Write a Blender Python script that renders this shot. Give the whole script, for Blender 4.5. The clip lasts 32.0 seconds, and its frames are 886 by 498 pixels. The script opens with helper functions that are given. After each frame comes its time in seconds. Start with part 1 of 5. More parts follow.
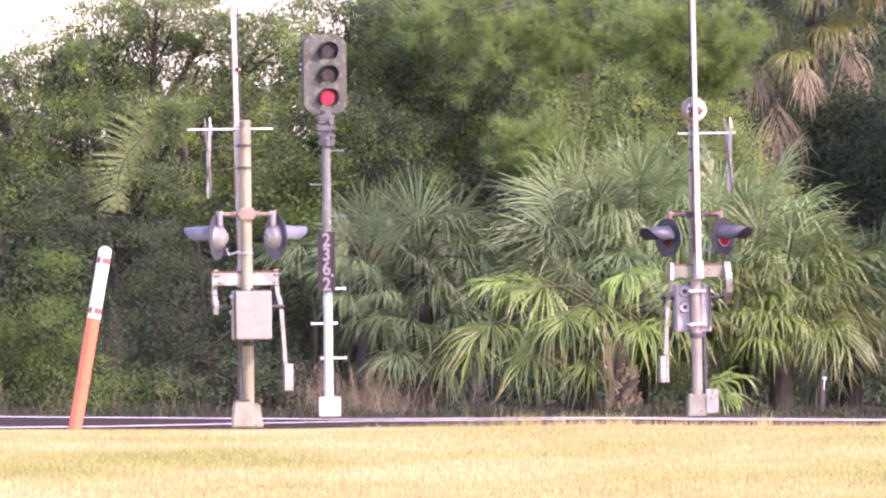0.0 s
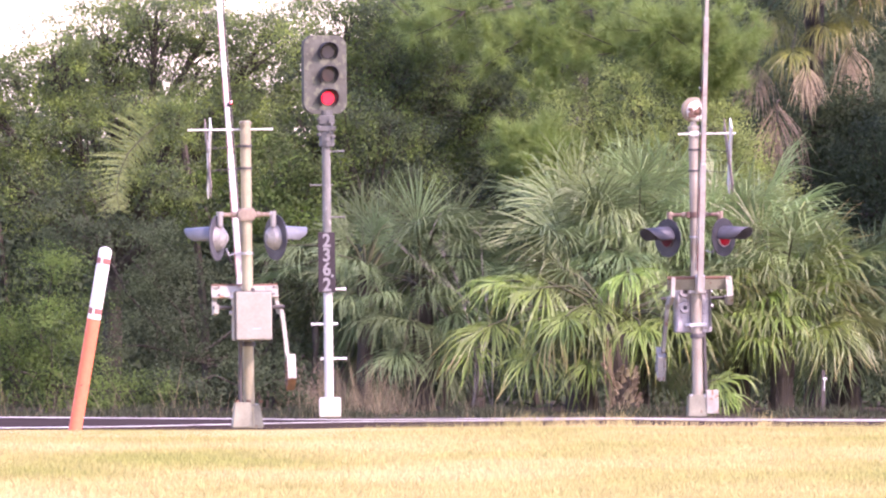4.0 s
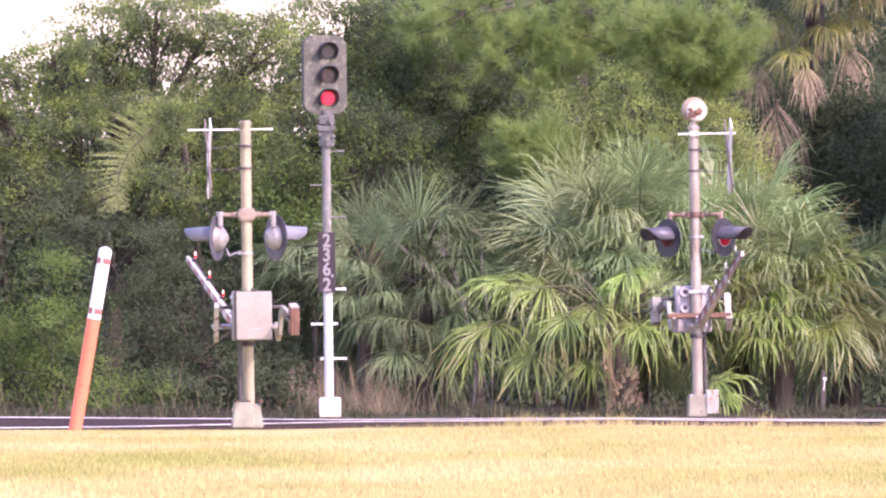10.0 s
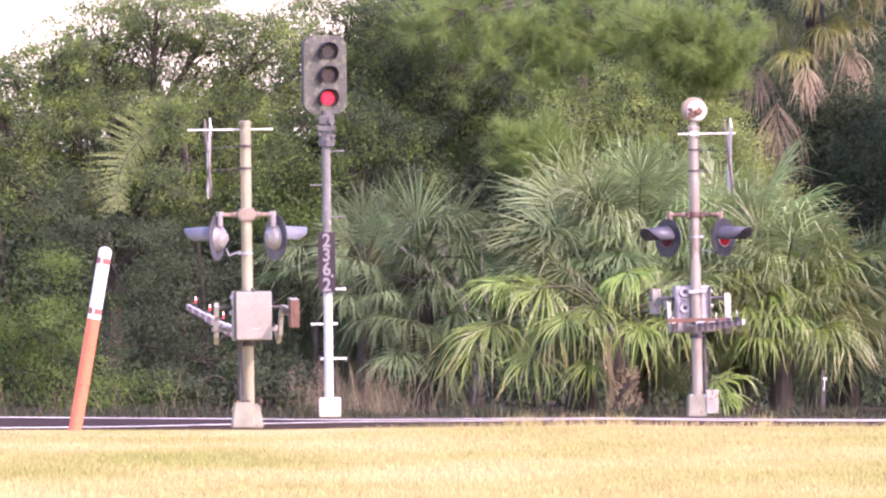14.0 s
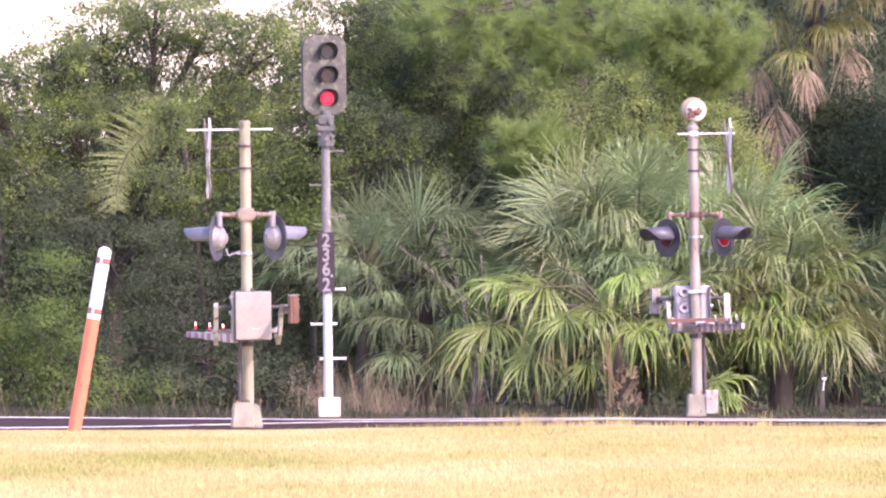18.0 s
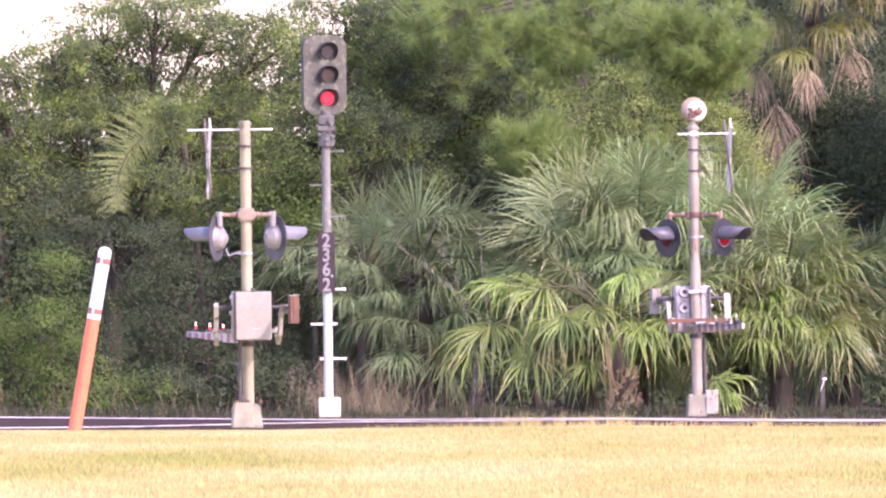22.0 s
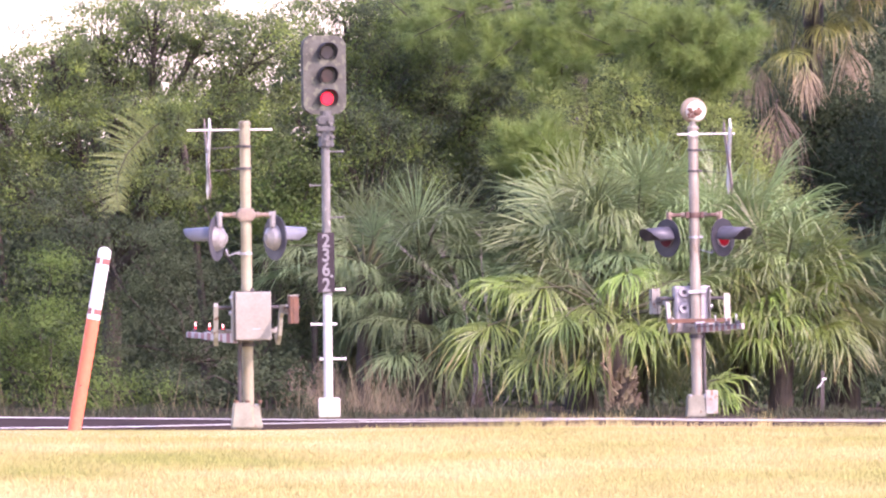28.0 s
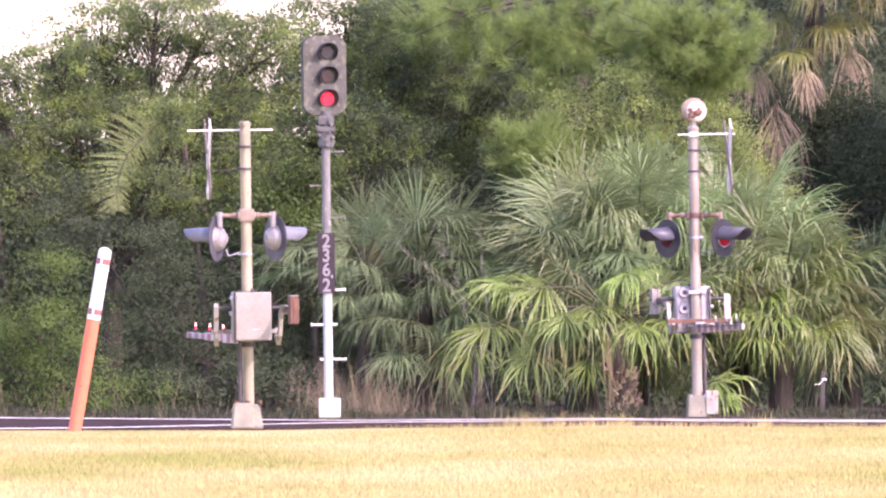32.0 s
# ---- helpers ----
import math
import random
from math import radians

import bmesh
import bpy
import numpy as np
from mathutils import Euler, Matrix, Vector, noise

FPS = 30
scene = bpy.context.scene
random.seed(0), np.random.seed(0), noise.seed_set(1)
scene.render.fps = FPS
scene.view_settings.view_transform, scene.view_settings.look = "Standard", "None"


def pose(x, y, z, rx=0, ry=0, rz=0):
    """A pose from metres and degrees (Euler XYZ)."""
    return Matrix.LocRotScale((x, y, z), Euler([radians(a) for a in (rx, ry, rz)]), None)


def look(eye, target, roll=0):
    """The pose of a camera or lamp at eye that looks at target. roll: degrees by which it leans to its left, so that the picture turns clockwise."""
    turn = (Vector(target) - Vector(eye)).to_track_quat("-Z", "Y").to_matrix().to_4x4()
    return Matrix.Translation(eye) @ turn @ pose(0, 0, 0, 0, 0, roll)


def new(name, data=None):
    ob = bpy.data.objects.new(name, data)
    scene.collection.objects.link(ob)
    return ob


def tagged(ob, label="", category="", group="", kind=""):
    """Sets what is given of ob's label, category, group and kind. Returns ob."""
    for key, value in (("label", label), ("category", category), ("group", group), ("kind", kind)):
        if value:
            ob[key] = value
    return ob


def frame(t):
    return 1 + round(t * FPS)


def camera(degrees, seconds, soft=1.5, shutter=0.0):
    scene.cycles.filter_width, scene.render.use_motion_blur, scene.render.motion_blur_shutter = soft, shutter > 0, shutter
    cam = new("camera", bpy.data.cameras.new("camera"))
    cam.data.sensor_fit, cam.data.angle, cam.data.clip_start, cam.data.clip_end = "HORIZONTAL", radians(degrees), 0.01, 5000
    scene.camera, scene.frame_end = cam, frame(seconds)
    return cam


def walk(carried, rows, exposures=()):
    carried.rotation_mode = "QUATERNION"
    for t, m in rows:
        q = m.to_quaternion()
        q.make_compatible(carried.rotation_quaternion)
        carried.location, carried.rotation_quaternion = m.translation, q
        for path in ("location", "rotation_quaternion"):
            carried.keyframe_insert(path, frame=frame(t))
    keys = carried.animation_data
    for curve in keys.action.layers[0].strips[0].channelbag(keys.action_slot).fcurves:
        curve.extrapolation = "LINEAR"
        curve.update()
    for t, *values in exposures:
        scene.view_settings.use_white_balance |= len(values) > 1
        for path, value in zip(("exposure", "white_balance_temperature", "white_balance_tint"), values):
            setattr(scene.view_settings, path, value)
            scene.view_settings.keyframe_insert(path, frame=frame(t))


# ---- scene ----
CLIP = 32.0
LENS = 2.652
EYE = (0.0, 0.0, 1.55)
cam = camera(LENS, CLIP, soft=2.28)


def aim(right, up):
    """The camera's pose, tipped up to the crossing and off by a few thousandths of a degree."""
    return pose(EYE[0], EYE[1], EYE[2], 90.171 + up, 0, -right)


walk(cam, [(0.0, aim(0.0005, -0.0015)), (2.0, aim(0.0, 0.0)), (13.0, aim(0.0, 0.0)), (17.5, aim(0.0017, 0.0)),
           (23.0, aim(0.001, 0.0004)), (28.0, aim(0.002, 0.0008)), (30.0, aim(0.002, 0.0018)), (32.0, aim(0.0012, 0.0018))],
     exposures=[(0.0, 2.0, 6420, 58), (14.0, 2.0, 6420, 58), (18.0, 2.02, 6420, 58), (32.0, 2.02, 6420, 58)])

# ---- daylight ----
SUN_TURN, SUN_UP = 46.0, 41.0      # degrees: behind the camera and to its right, and above the ground
world = bpy.data.worlds.new("daylight")
scene.world = world
world.use_nodes = True
wn = world.node_tree.nodes
sky = wn.new("ShaderNodeTexSky")
sky.sky_type = "NISHITA"
sky.sun_disc = False
sky.sun_elevation = radians(SUN_UP)
sky.sun_rotation = radians(180 - SUN_TURN)
sky.air_density, sky.dust_density, sky.ozone_density = 1.0, 1.0, 1.0
wn["Background"].inputs["Strength"].default_value = 0.15
world.node_tree.links.new(sky.outputs[0], wn["Background"].inputs["Color"])
sun_data = bpy.data.lights.new("sun", "SUN")
sun_data.energy, sun_data.angle, sun_data.color = 2.0, radians(3.0), (1.0, 0.93, 0.8)
sun = new("sun", sun_data)
a, e = radians(SUN_TURN), radians(SUN_UP)
sun.matrix_world = look((60 * math.sin(a), -60 * math.cos(a), 60), (60 * math.sin(a) - math.sin(a) * math.cos(e), -60 * math.cos(a) + math.cos(a) * math.cos(e), 60 - math.sin(e)))


# ---- materials ----
def mat(name, base, rough=0.6, metal=0.0, second=None, scale=6.0, amount=0.5, grain=60.0, bump=0.15, random_mix=0.0, island=False,
        stretch=(1, 1, 1), through_light=0.0, emit=None, power=0.0, sheen=0.3, stain=None, stain_at=0.6, tips=None, tips_from=1.5, tips_to=2.2, shift=0.0, centre=0.5):
    """A surface with stains at one scale, grain at another, fine relief and, on request, a change of tone from piece to piece."""
    m = bpy.data.materials.new(name)
    m.use_nodes = True
    nt = m.node_tree
    n, l = nt.nodes, nt.links
    p = n["Principled BSDF"]
    second = second or tuple(c * 0.6 for c in base)
    co = n.new("ShaderNodeTexCoord")
    mp = n.new("ShaderNodeMapping")
    mp.inputs["Scale"].default_value = stretch
    mp.inputs["Location"].default_value = (shift, 0, 0)
    l.new(co.outputs["Object"], mp.inputs["Vector"])
    big = n.new("ShaderNodeTexNoise")
    big.inputs["Scale"].default_value, big.inputs["Detail"].default_value = scale, 6
    fine = n.new("ShaderNodeTexNoise")
    fine.inputs["Scale"].default_value, fine.inputs["Detail"].default_value = grain, 4
    for t in (big, fine):
        l.new(mp.outputs[0], t.inputs["Vector"])
    ramp = n.new("ShaderNodeValToRGB")
    ramp.color_ramp.elements[0].position, ramp.color_ramp.elements[1].position = centre - amount * 0.35, centre + amount * 0.35
    ramp.color_ramp.elements[0].color, ramp.color_ramp.elements[1].color = (*second, 1), (*base, 1)
    l.new(big.outputs["Fac"], ramp.inputs[0])
    col = ramp.outputs[0]
    if stain:
        spots = n.new("ShaderNodeTexNoise")
        spots.inputs["Scale"].default_value, spots.inputs["Detail"].default_value = scale * 2.3, 8
        l.new(mp.outputs[0], spots.inputs["Vector"])
        sr = n.new("ShaderNodeValToRGB")
        sr.color_ramp.elements[0].position, sr.color_ramp.elements[1].position = stain_at, stain_at + 0.06
        l.new(spots.outputs["Fac"], sr.inputs[0])
        sm = n.new("ShaderNodeMix")
        sm.data_type = "RGBA"
        l.new(sr.outputs[0], sm.inputs[0])
        l.new(col, sm.inputs[6])
        sm.inputs[7].default_value = (*stain, 1)
        col = sm.outputs[2]
    if tips:
        far = n.new("ShaderNodeVectorMath")
        far.operation = "LENGTH"
        l.new(co.outputs["Object"], far.inputs[0])
        tr_ = n.new("ShaderNodeMapRange")
        tr_.inputs["From Min"].default_value, tr_.inputs["From Max"].default_value = tips_from, tips_to
        l.new(far.outputs["Value"], tr_.inputs["Value"])
        tm = n.new("ShaderNodeMix")
        tm.data_type = "RGBA"
        l.new(tr_.outputs[0], tm.inputs[0])
        l.new(col, tm.inputs[6])
        tm.inputs[7].default_value = (*tips, 1)
        col = tm.outputs[2]
    hv = n.new("ShaderNodeHueSaturation")
    l.new(col, hv.inputs["Color"])
    mul = n.new("ShaderNodeMapRange")
    mul.inputs["To Min"].default_value, mul.inputs["To Max"].default_value = 0.75, 1.25
    l.new(fine.outputs["Fac"], mul.inputs["Value"])
    val = mul.outputs[0]
    if random_mix:
        g = n.new("ShaderNodeNewGeometry") if island else n.new("ShaderNodeObjectInfo")
        r = g.outputs["Random Per Island"] if island else g.outputs["Random"]
        rr = n.new("ShaderNodeMapRange")
        rr.inputs["To Min"].default_value, rr.inputs["To Max"].default_value = 1 - random_mix, 1 + random_mix
        l.new(r, rr.inputs["Value"])
        mm = n.new("ShaderNodeMath")
        mm.operation = "MULTIPLY"
        l.new(val, mm.inputs[0])
        l.new(rr.outputs[0], mm.inputs[1])
        val = mm.outputs[0]
        hr = n.new("ShaderNodeMapRange")
        hr.inputs["To Min"].default_value, hr.inputs["To Max"].default_value = 0.5 - random_mix * 0.05, 0.5 + random_mix * 0.05
        l.new(r, hr.inputs["Value"])
        l.new(hr.outputs[0], hv.inputs["Hue"])
    l.new(val, hv.inputs["Value"])
    l.new(hv.outputs[0], p.inputs["Base Color"])
    p.inputs["Roughness"].default_value, p.inputs["Metallic"].default_value = rough, metal
    p.inputs["Specular IOR Level"].default_value = sheen
    if bump:
        b = n.new("ShaderNodeBump")
        b.inputs["Strength"].default_value, b.inputs["Distance"].default_value = bump, 0.01
        l.new(fine.outputs["Fac"], b.inputs["Height"])
        l.new(b.outputs[0], p.inputs["Normal"])
    if emit:
        p.inputs["Emission Color"].default_value, p.inputs["Emission Strength"].default_value = (*emit, 1), power
    if through_light:
        tr = n.new("ShaderNodeBsdfTranslucent")
        l.new(hv.outputs[0], tr.inputs["Color"])
        mix = n.new("ShaderNodeMixShader")
        mix.inputs[0].default_value = through_light
        l.new(p.outputs[0], mix.inputs[1])
        l.new(tr.outputs[0], mix.inputs[2])
        l.new(mix.outputs[0], n["Material Output"].inputs["Surface"])
    return m


def leaf_mat(name, base, second, rough=0.65, rnd=0.35, thin=0.3, scale=0.9, sheen=0.12, amount=0.9, centre=0.5):
    return mat(name, base, rough, second=second, scale=scale, amount=amount, grain=12, bump=0, random_mix=rnd, island=True, through_light=thin, sheen=sheen, centre=centre)


M_soil = mat("soil", (0.07, 0.06, 0.042), 0.95, second=(0.04, 0.035, 0.026), scale=0.9, grain=9, bump=0.4, sheen=0.05)
M_lawn = mat("dry_lawn", (0.52, 0.415, 0.22), 0.95, second=(0.32, 0.31, 0.115), scale=0.5, amount=0.5, grain=14, bump=0.15, stretch=(0.5, 0.09, 1), shift=0.75)
M_grass = mat("grass_blades", (0.55, 0.445, 0.215), 0.8, second=(0.33, 0.33, 0.105), scale=0.5, amount=0.5, grain=5, bump=0, random_mix=0.07, island=True, stretch=(0.5, 0.09, 1), through_light=0.5, sheen=0.15, shift=0.75)
M_weed = leaf_mat("dry_weeds", (0.25, 0.21, 0.125), (0.12, 0.105, 0.065), 0.8, sheen=0.1)
M_under = leaf_mat("undergrowth_blades", (0.075, 0.085, 0.045), (0.045, 0.05, 0.032), 0.8, sheen=0.05)
M_straw = mat("dry_palm_fibre", (0.42, 0.33, 0.2), 0.85, second=(0.26, 0.19, 0.12), scale=9, grain=50, bump=0.2, stretch=(1, 1, 0.2))
M_asphalt = mat("asphalt", (0.06, 0.047, 0.044), 1.0, second=(0.042, 0.033, 0.032), scale=1.2, grain=90, bump=0.3, sheen=0.0)
M_line = mat("road_paint", (0.8, 0.8, 0.78), 0.7, second=(0.62, 0.61, 0.58), scale=2.5, grain=50)
M_mast = mat("aged_aluminium", (0.335, 0.31, 0.205), 0.55, 0.25, second=(0.24, 0.215, 0.14), scale=5, grain=70, stretch=(1, 1, 0.35), bump=0.2, stain=(0.19, 0.155, 0.1), stain_at=0.62)
M_plate = mat("dull_cream_plate", (0.255, 0.25, 0.18), 0.6, 0.15, second=(0.185, 0.178, 0.13), scale=6, grain=50, stain=(0.17, 0.115, 0.08), stain_at=0.64)
M_farcase = mat("weathered_silver_case", (0.45, 0.43, 0.43), 0.45, 0.3, second=(0.31, 0.29, 0.29), scale=6, grain=50, stain=(0.22, 0.2, 0.19), stain_at=0.64)
M_sigwhite = mat("dull_white_pole_paint", (0.5, 0.5, 0.45), 0.55, second=(0.42, 0.42, 0.37), scale=5, grain=50, stain=(0.33, 0.29, 0.23), stain_at=0.68)
M_pipe = mat("rusty_pipe", (0.29, 0.24, 0.18), 0.7, 0.1, second=(0.17, 0.11, 0.08), scale=9, grain=60, bump=0.3)
M_cast = mat("brown_cast_fitting", (0.26, 0.215, 0.16), 0.75, 0.1, second=(0.19, 0.15, 0.115), scale=10, grain=60, bump=0.3)
M_mast_r = mat("silver_aluminium", (0.36, 0.325, 0.26), 0.45, 0.4, second=(0.24, 0.21, 0.165), scale=5, grain=70, stretch=(1, 1, 0.35), bump=0.2, stain=(0.22, 0.18, 0.125), stain_at=0.62)
M_white = mat("white_paint", (0.72, 0.72, 0.69), 0.5, second=(0.58, 0.57, 0.53), scale=4, grain=40, stain=(0.45, 0.36, 0.27), stain_at=0.7)
M_case = mat("cream_case_paint", (0.275, 0.262, 0.215), 0.45, bump=0.03, second=(0.23, 0.218, 0.178), scale=3.5, grain=35, stain=(0.33, 0.285, 0.225), stain_at=0.72)
M_steel = mat("galvanised_steel", (0.5, 0.5, 0.51), 0.45, 0.6, second=(0.34, 0.34, 0.35), scale=7, grain=80)
M_rust = mat("rusted_steel", (0.18, 0.095, 0.06), 0.85, 0.1, second=(0.11, 0.065, 0.048), scale=8, grain=60, bump=0.5)
M_rustwhite = mat("rust_streaked_white_paint", (0.375, 0.365, 0.31), 0.6, second=(0.26, 0.245, 0.205), scale=5, grain=50, stain=(0.24, 0.14, 0.085), stain_at=0.6)
M_black = mat("black_enamel", (0.022, 0.022, 0.026), 0.4, second=(0.04, 0.04, 0.045), scale=6, grain=50)
# weathered white paint, greyed by putting the lowered arms' shade into its colour
M_sidearm = mat("shade_greyed_weathered_paint", (0.335, 0.33, 0.27), 0.62, second=(0.225, 0.222, 0.178), scale=5, grain=50, stain=(0.14, 0.095, 0.065), stain_at=0.6)
M_visor = mat("faded_black_visor", (0.075, 0.077, 0.09), 0.4, second=(0.045, 0.046, 0.056), scale=5, grain=50)
M_hood_grey = mat("grey_visor", (0.165, 0.175, 0.195), 0.36, second=(0.125, 0.132, 0.15), scale=5, grain=50)
M_dark = mat("dark_iron", (0.06, 0.055, 0.055), 0.6, 0.3, second=(0.1, 0.09, 0.085), scale=8, grain=70)
M_red = mat("faded_red_sheeting", (0.3, 0.09, 0.08), 0.5, second=(0.24, 0.1, 0.09), scale=6, grain=40)
M_lens = mat("red_lens", (0.2, 0.006, 0.012), 0.35, second=(0.16, 0.004, 0.008), emit=(1.0, 0.02, 0.05), power=0.035, bump=0, sheen=0.1)
M_lens_off = mat("unlit_red_lens", (0.09, 0.006, 0.012), 0.35, second=(0.06, 0.004, 0.008), bump=0, sheen=0.1)
M_faint = mat("faded_red_mark", (0.3, 0.235, 0.2), 0.6, second=(0.27, 0.22, 0.19), bump=0)
M_armlight = mat("lit_red_lens", (0.6, 0.05, 0.04), 0.2, second=(0.5, 0.03, 0.03), emit=(1.0, 0.03, 0.04), power=0.55, bump=0)
M_armglow = mat("lit_lens_crown", (0.8, 0.6, 0.56), 0.2, second=(0.8, 0.4, 0.35), emit=(1.0, 0.55, 0.5), power=1.2, bump=0)
M_sigred = mat("lit_signal_red", (0.5, 0.02, 0.03), 0.2, second=(0.5, 0.02, 0.03), emit=(1.0, 0.016, 0.035), power=0.5, bump=0)
M_siglens = mat("dark_signal_lens", (0.03, 0.028, 0.03), 0.22, second=(0.015, 0.013, 0.018), bump=0, sheen=0.4)
M_amber = mat("dark_amber_lens", (0.06, 0.03, 0.022), 0.22, second=(0.03, 0.012, 0.012), bump=0, sheen=0.4)
M_sighead = mat("weathered_signal_paint", (0.12, 0.124, 0.1), 0.85, second=(0.055, 0.054, 0.046), scale=4.5, amount=0.75, grain=35, bump=0.3, stain=(0.135, 0.142, 0.1), stain_at=0.54, sheen=0.15)
M_sigpole = mat("grey_weathered_pole", (0.23, 0.23, 0.2), 0.65, 0.2, second=(0.13, 0.13, 0.115), scale=7, grain=60, stretch=(1, 1, 0.4), bump=0.2, stain=(0.32, 0.31, 0.27), stain_at=0.6)
M_bracket = mat("grey_cast_bracket", (0.14, 0.14, 0.125), 0.5, 0.3, second=(0.08, 0.08, 0.072), scale=9, grain=60, bump=0.3)
M_orange = mat("orange_fibreglass", (0.74, 0.165, 0.08), 0.5, second=(0.66, 0.145, 0.07), scale=3, grain=50, stretch=(1, 1, 0.4))
M_numplate = mat("dull_black_plate", (0.05, 0.04, 0.042), 0.75, second=(0.035, 0.028, 0.03), scale=5, grain=50, sheen=0.15)
M_rustpipe = mat("dark_rusted_pipe", (0.17, 0.11, 0.085), 0.8, 0.1, second=(0.1, 0.06, 0.05), scale=9, grain=60, bump=0.3)
M_bell = mat("white_bell_paint", (0.75, 0.72, 0.62), 0.5, second=(0.6, 0.55, 0.45), scale=6, grain=40)
M_bellcup = mat("dull_tan_bell_housing", (0.3, 0.25, 0.17), 0.6, second=(0.22, 0.17, 0.11), scale=7, grain=40, stain=(0.28, 0.16, 0.1), stain_at=0.62)
M_bark = mat("bark", (0.086, 0.072, 0.054), 0.9, second=(0.043, 0.036, 0.029), scale=7, grain=40, stretch=(1, 1, 0.3), bump=0.6)
M_boot = mat("palm_boot", (0.4, 0.33, 0.2), 0.85, second=(0.18, 0.135, 0.09), scale=9, grain=40, bump=0.4, random_mix=0.35)
M_oakleaf = leaf_mat("oak_leaves", (0.25, 0.345, 0.075), (0.1, 0.135, 0.07), rnd=0.2, thin=0.48, scale=2.6, amount=0.4, centre=0.55)
M_oakdark = leaf_mat("dark_oak_leaves", (0.185, 0.27, 0.06), (0.066, 0.092, 0.05), rnd=0.2, thin=0.45, scale=2.6, amount=0.4, centre=0.57)
M_twig = mat("grey_twigs", (0.25, 0.225, 0.19), 0.85, second=(0.15, 0.135, 0.115), scale=5, grain=40, bump=0)
M_vine = leaf_mat("vine_leaves", (0.108, 0.176, 0.039), (0.05, 0.069, 0.031), rnd=0.2, thin=0.45, scale=2.0, amount=0.5)
M_bush = leaf_mat("bush_leaves", (0.165, 0.253, 0.058), (0.072, 0.113, 0.042), rnd=0.18, thin=0.45, scale=2.2, amount=0.6)
# leaf green darkened: the wood's own shade is put into this colour
M_shade = leaf_mat("shade_dark_leaves", (0.076, 0.112, 0.05), (0.05, 0.066, 0.04), rnd=0.15, thin=0.4)
M_willow = leaf_mat("fine_leaves", (0.383, 0.486, 0.139), (0.179, 0.237, 0.09), rnd=0.2, thin=0.5, scale=3.0, amount=0.5)
M_pine = leaf_mat("pine_needles", (0.245, 0.345, 0.1), (0.135, 0.19, 0.07), rnd=0.2, thin=0.5, scale=1.1, amount=0.5, centre=0.43)
M_palm = mat("palm_green", (0.25, 0.365, 0.068), 0.36, second=(0.14, 0.218, 0.047), scale=1.6, amount=0.9, grain=14, bump=0, random_mix=0.25, through_light=0.32, sheen=0.6, tips=(0.38, 0.3, 0.1), tips_from=0.84, tips_to=1.15)
M_palmyellow = mat("palm_yellow_green", (0.198, 0.258, 0.072), 0.5, second=(0.14, 0.175, 0.06), scale=2.2, amount=0.8, grain=14, bump=0, through_light=0.3, sheen=0.3)
M_palmgrey = mat("palm_grey_green", (0.21, 0.295, 0.125), 0.5, second=(0.12, 0.176, 0.084), scale=1.6, amount=0.9, grain=14, bump=0, random_mix=0.3, through_light=0.28, sheen=0.3)
M_palmdead = mat("palm_dead", (0.5, 0.415, 0.25), 0.42, second=(0.22, 0.15, 0.1), scale=3, amount=0.8, grain=14, bump=0, random_mix=0.3, through_light=0.15, sheen=0.55)
M_palmpale = mat("palm_pale_green", (0.338, 0.462, 0.187), 0.36, second=(0.195, 0.279, 0.11), scale=1.6, amount=0.9, grain=14, bump=0, random_mix=0.3, through_light=0.32, sheen=0.6)
M_palmside = mat("palm_side_green", (0.234, 0.304, 0.102), 0.36, second=(0.136, 0.176, 0.068), scale=1.6, amount=0.9, grain=14, bump=0, random_mix=0.3, through_light=0.3, sheen=0.6, tips=(0.3, 0.26, 0.1), tips_from=0.8, tips_to=1.15)
M_palmold = mat("palm_green_brown_tips", (0.285, 0.32, 0.065), 0.32, second=(0.153, 0.162, 0.041), scale=1.6, amount=0.9, grain=14, bump=0, random_mix=0.25, through_light=0.2, sheen=0.7, tips=(0.32, 0.225, 0.13), tips_from=0.58, tips_to=0.95)
M_petiole = mat("petiole", (0.09, 0.095, 0.045), 0.5, second=(0.055, 0.06, 0.03), scale=3, grain=20, bump=0)
M_arm = mat("dirty_white_arm", (0.49, 0.47, 0.42), 0.55, second=(0.37, 0.35, 0.32), scale=5, grain=40, stain=(0.36, 0.33, 0.3), stain_at=0.6)
M_lampback = mat("light_grey_lamp_paint", (0.285, 0.28, 0.262), 0.38, 0.25, second=(0.2, 0.195, 0.185), scale=9, grain=40, stain=(0.17, 0.15, 0.14), stain_at=0.62)
M_digit = mat("pale_grey_numerals", (0.22, 0.215, 0.2), 0.6, second=(0.22, 0.21, 0.21), scale=8)
# brown of the rear blade: shade of its averted side put into the colour
M_backblade = mat("shade_brown_board_back", (0.3, 0.22, 0.18), 0.7, second=(0.2, 0.16, 0.14), scale=6)
M_tape = mat("white_flagging_tape", (0.8, 0.8, 0.78), 0.4, second=(0.7, 0.7, 0.68), bump=0)
M_stake = mat("grey_wood", (0.1, 0.085, 0.075), 0.85, second=(0.06, 0.05, 0.045), scale=9, grain=60, stretch=(1, 1, 0.2))


# ---- mesh helpers ----
def part(name, bm, material, parent=None, label="", smooth=False):
    """Links a bmesh as one mesh object under a thing or part."""
    me = bpy.data.meshes.new(name)
    bm.to_mesh(me)
    bm.free()
    if smooth:
        me.shade_smooth()
    me.materials.append(material)
    ob = new(name, me)
    ob.parent = parent
    if label:
        tagged(ob, label)
    return ob


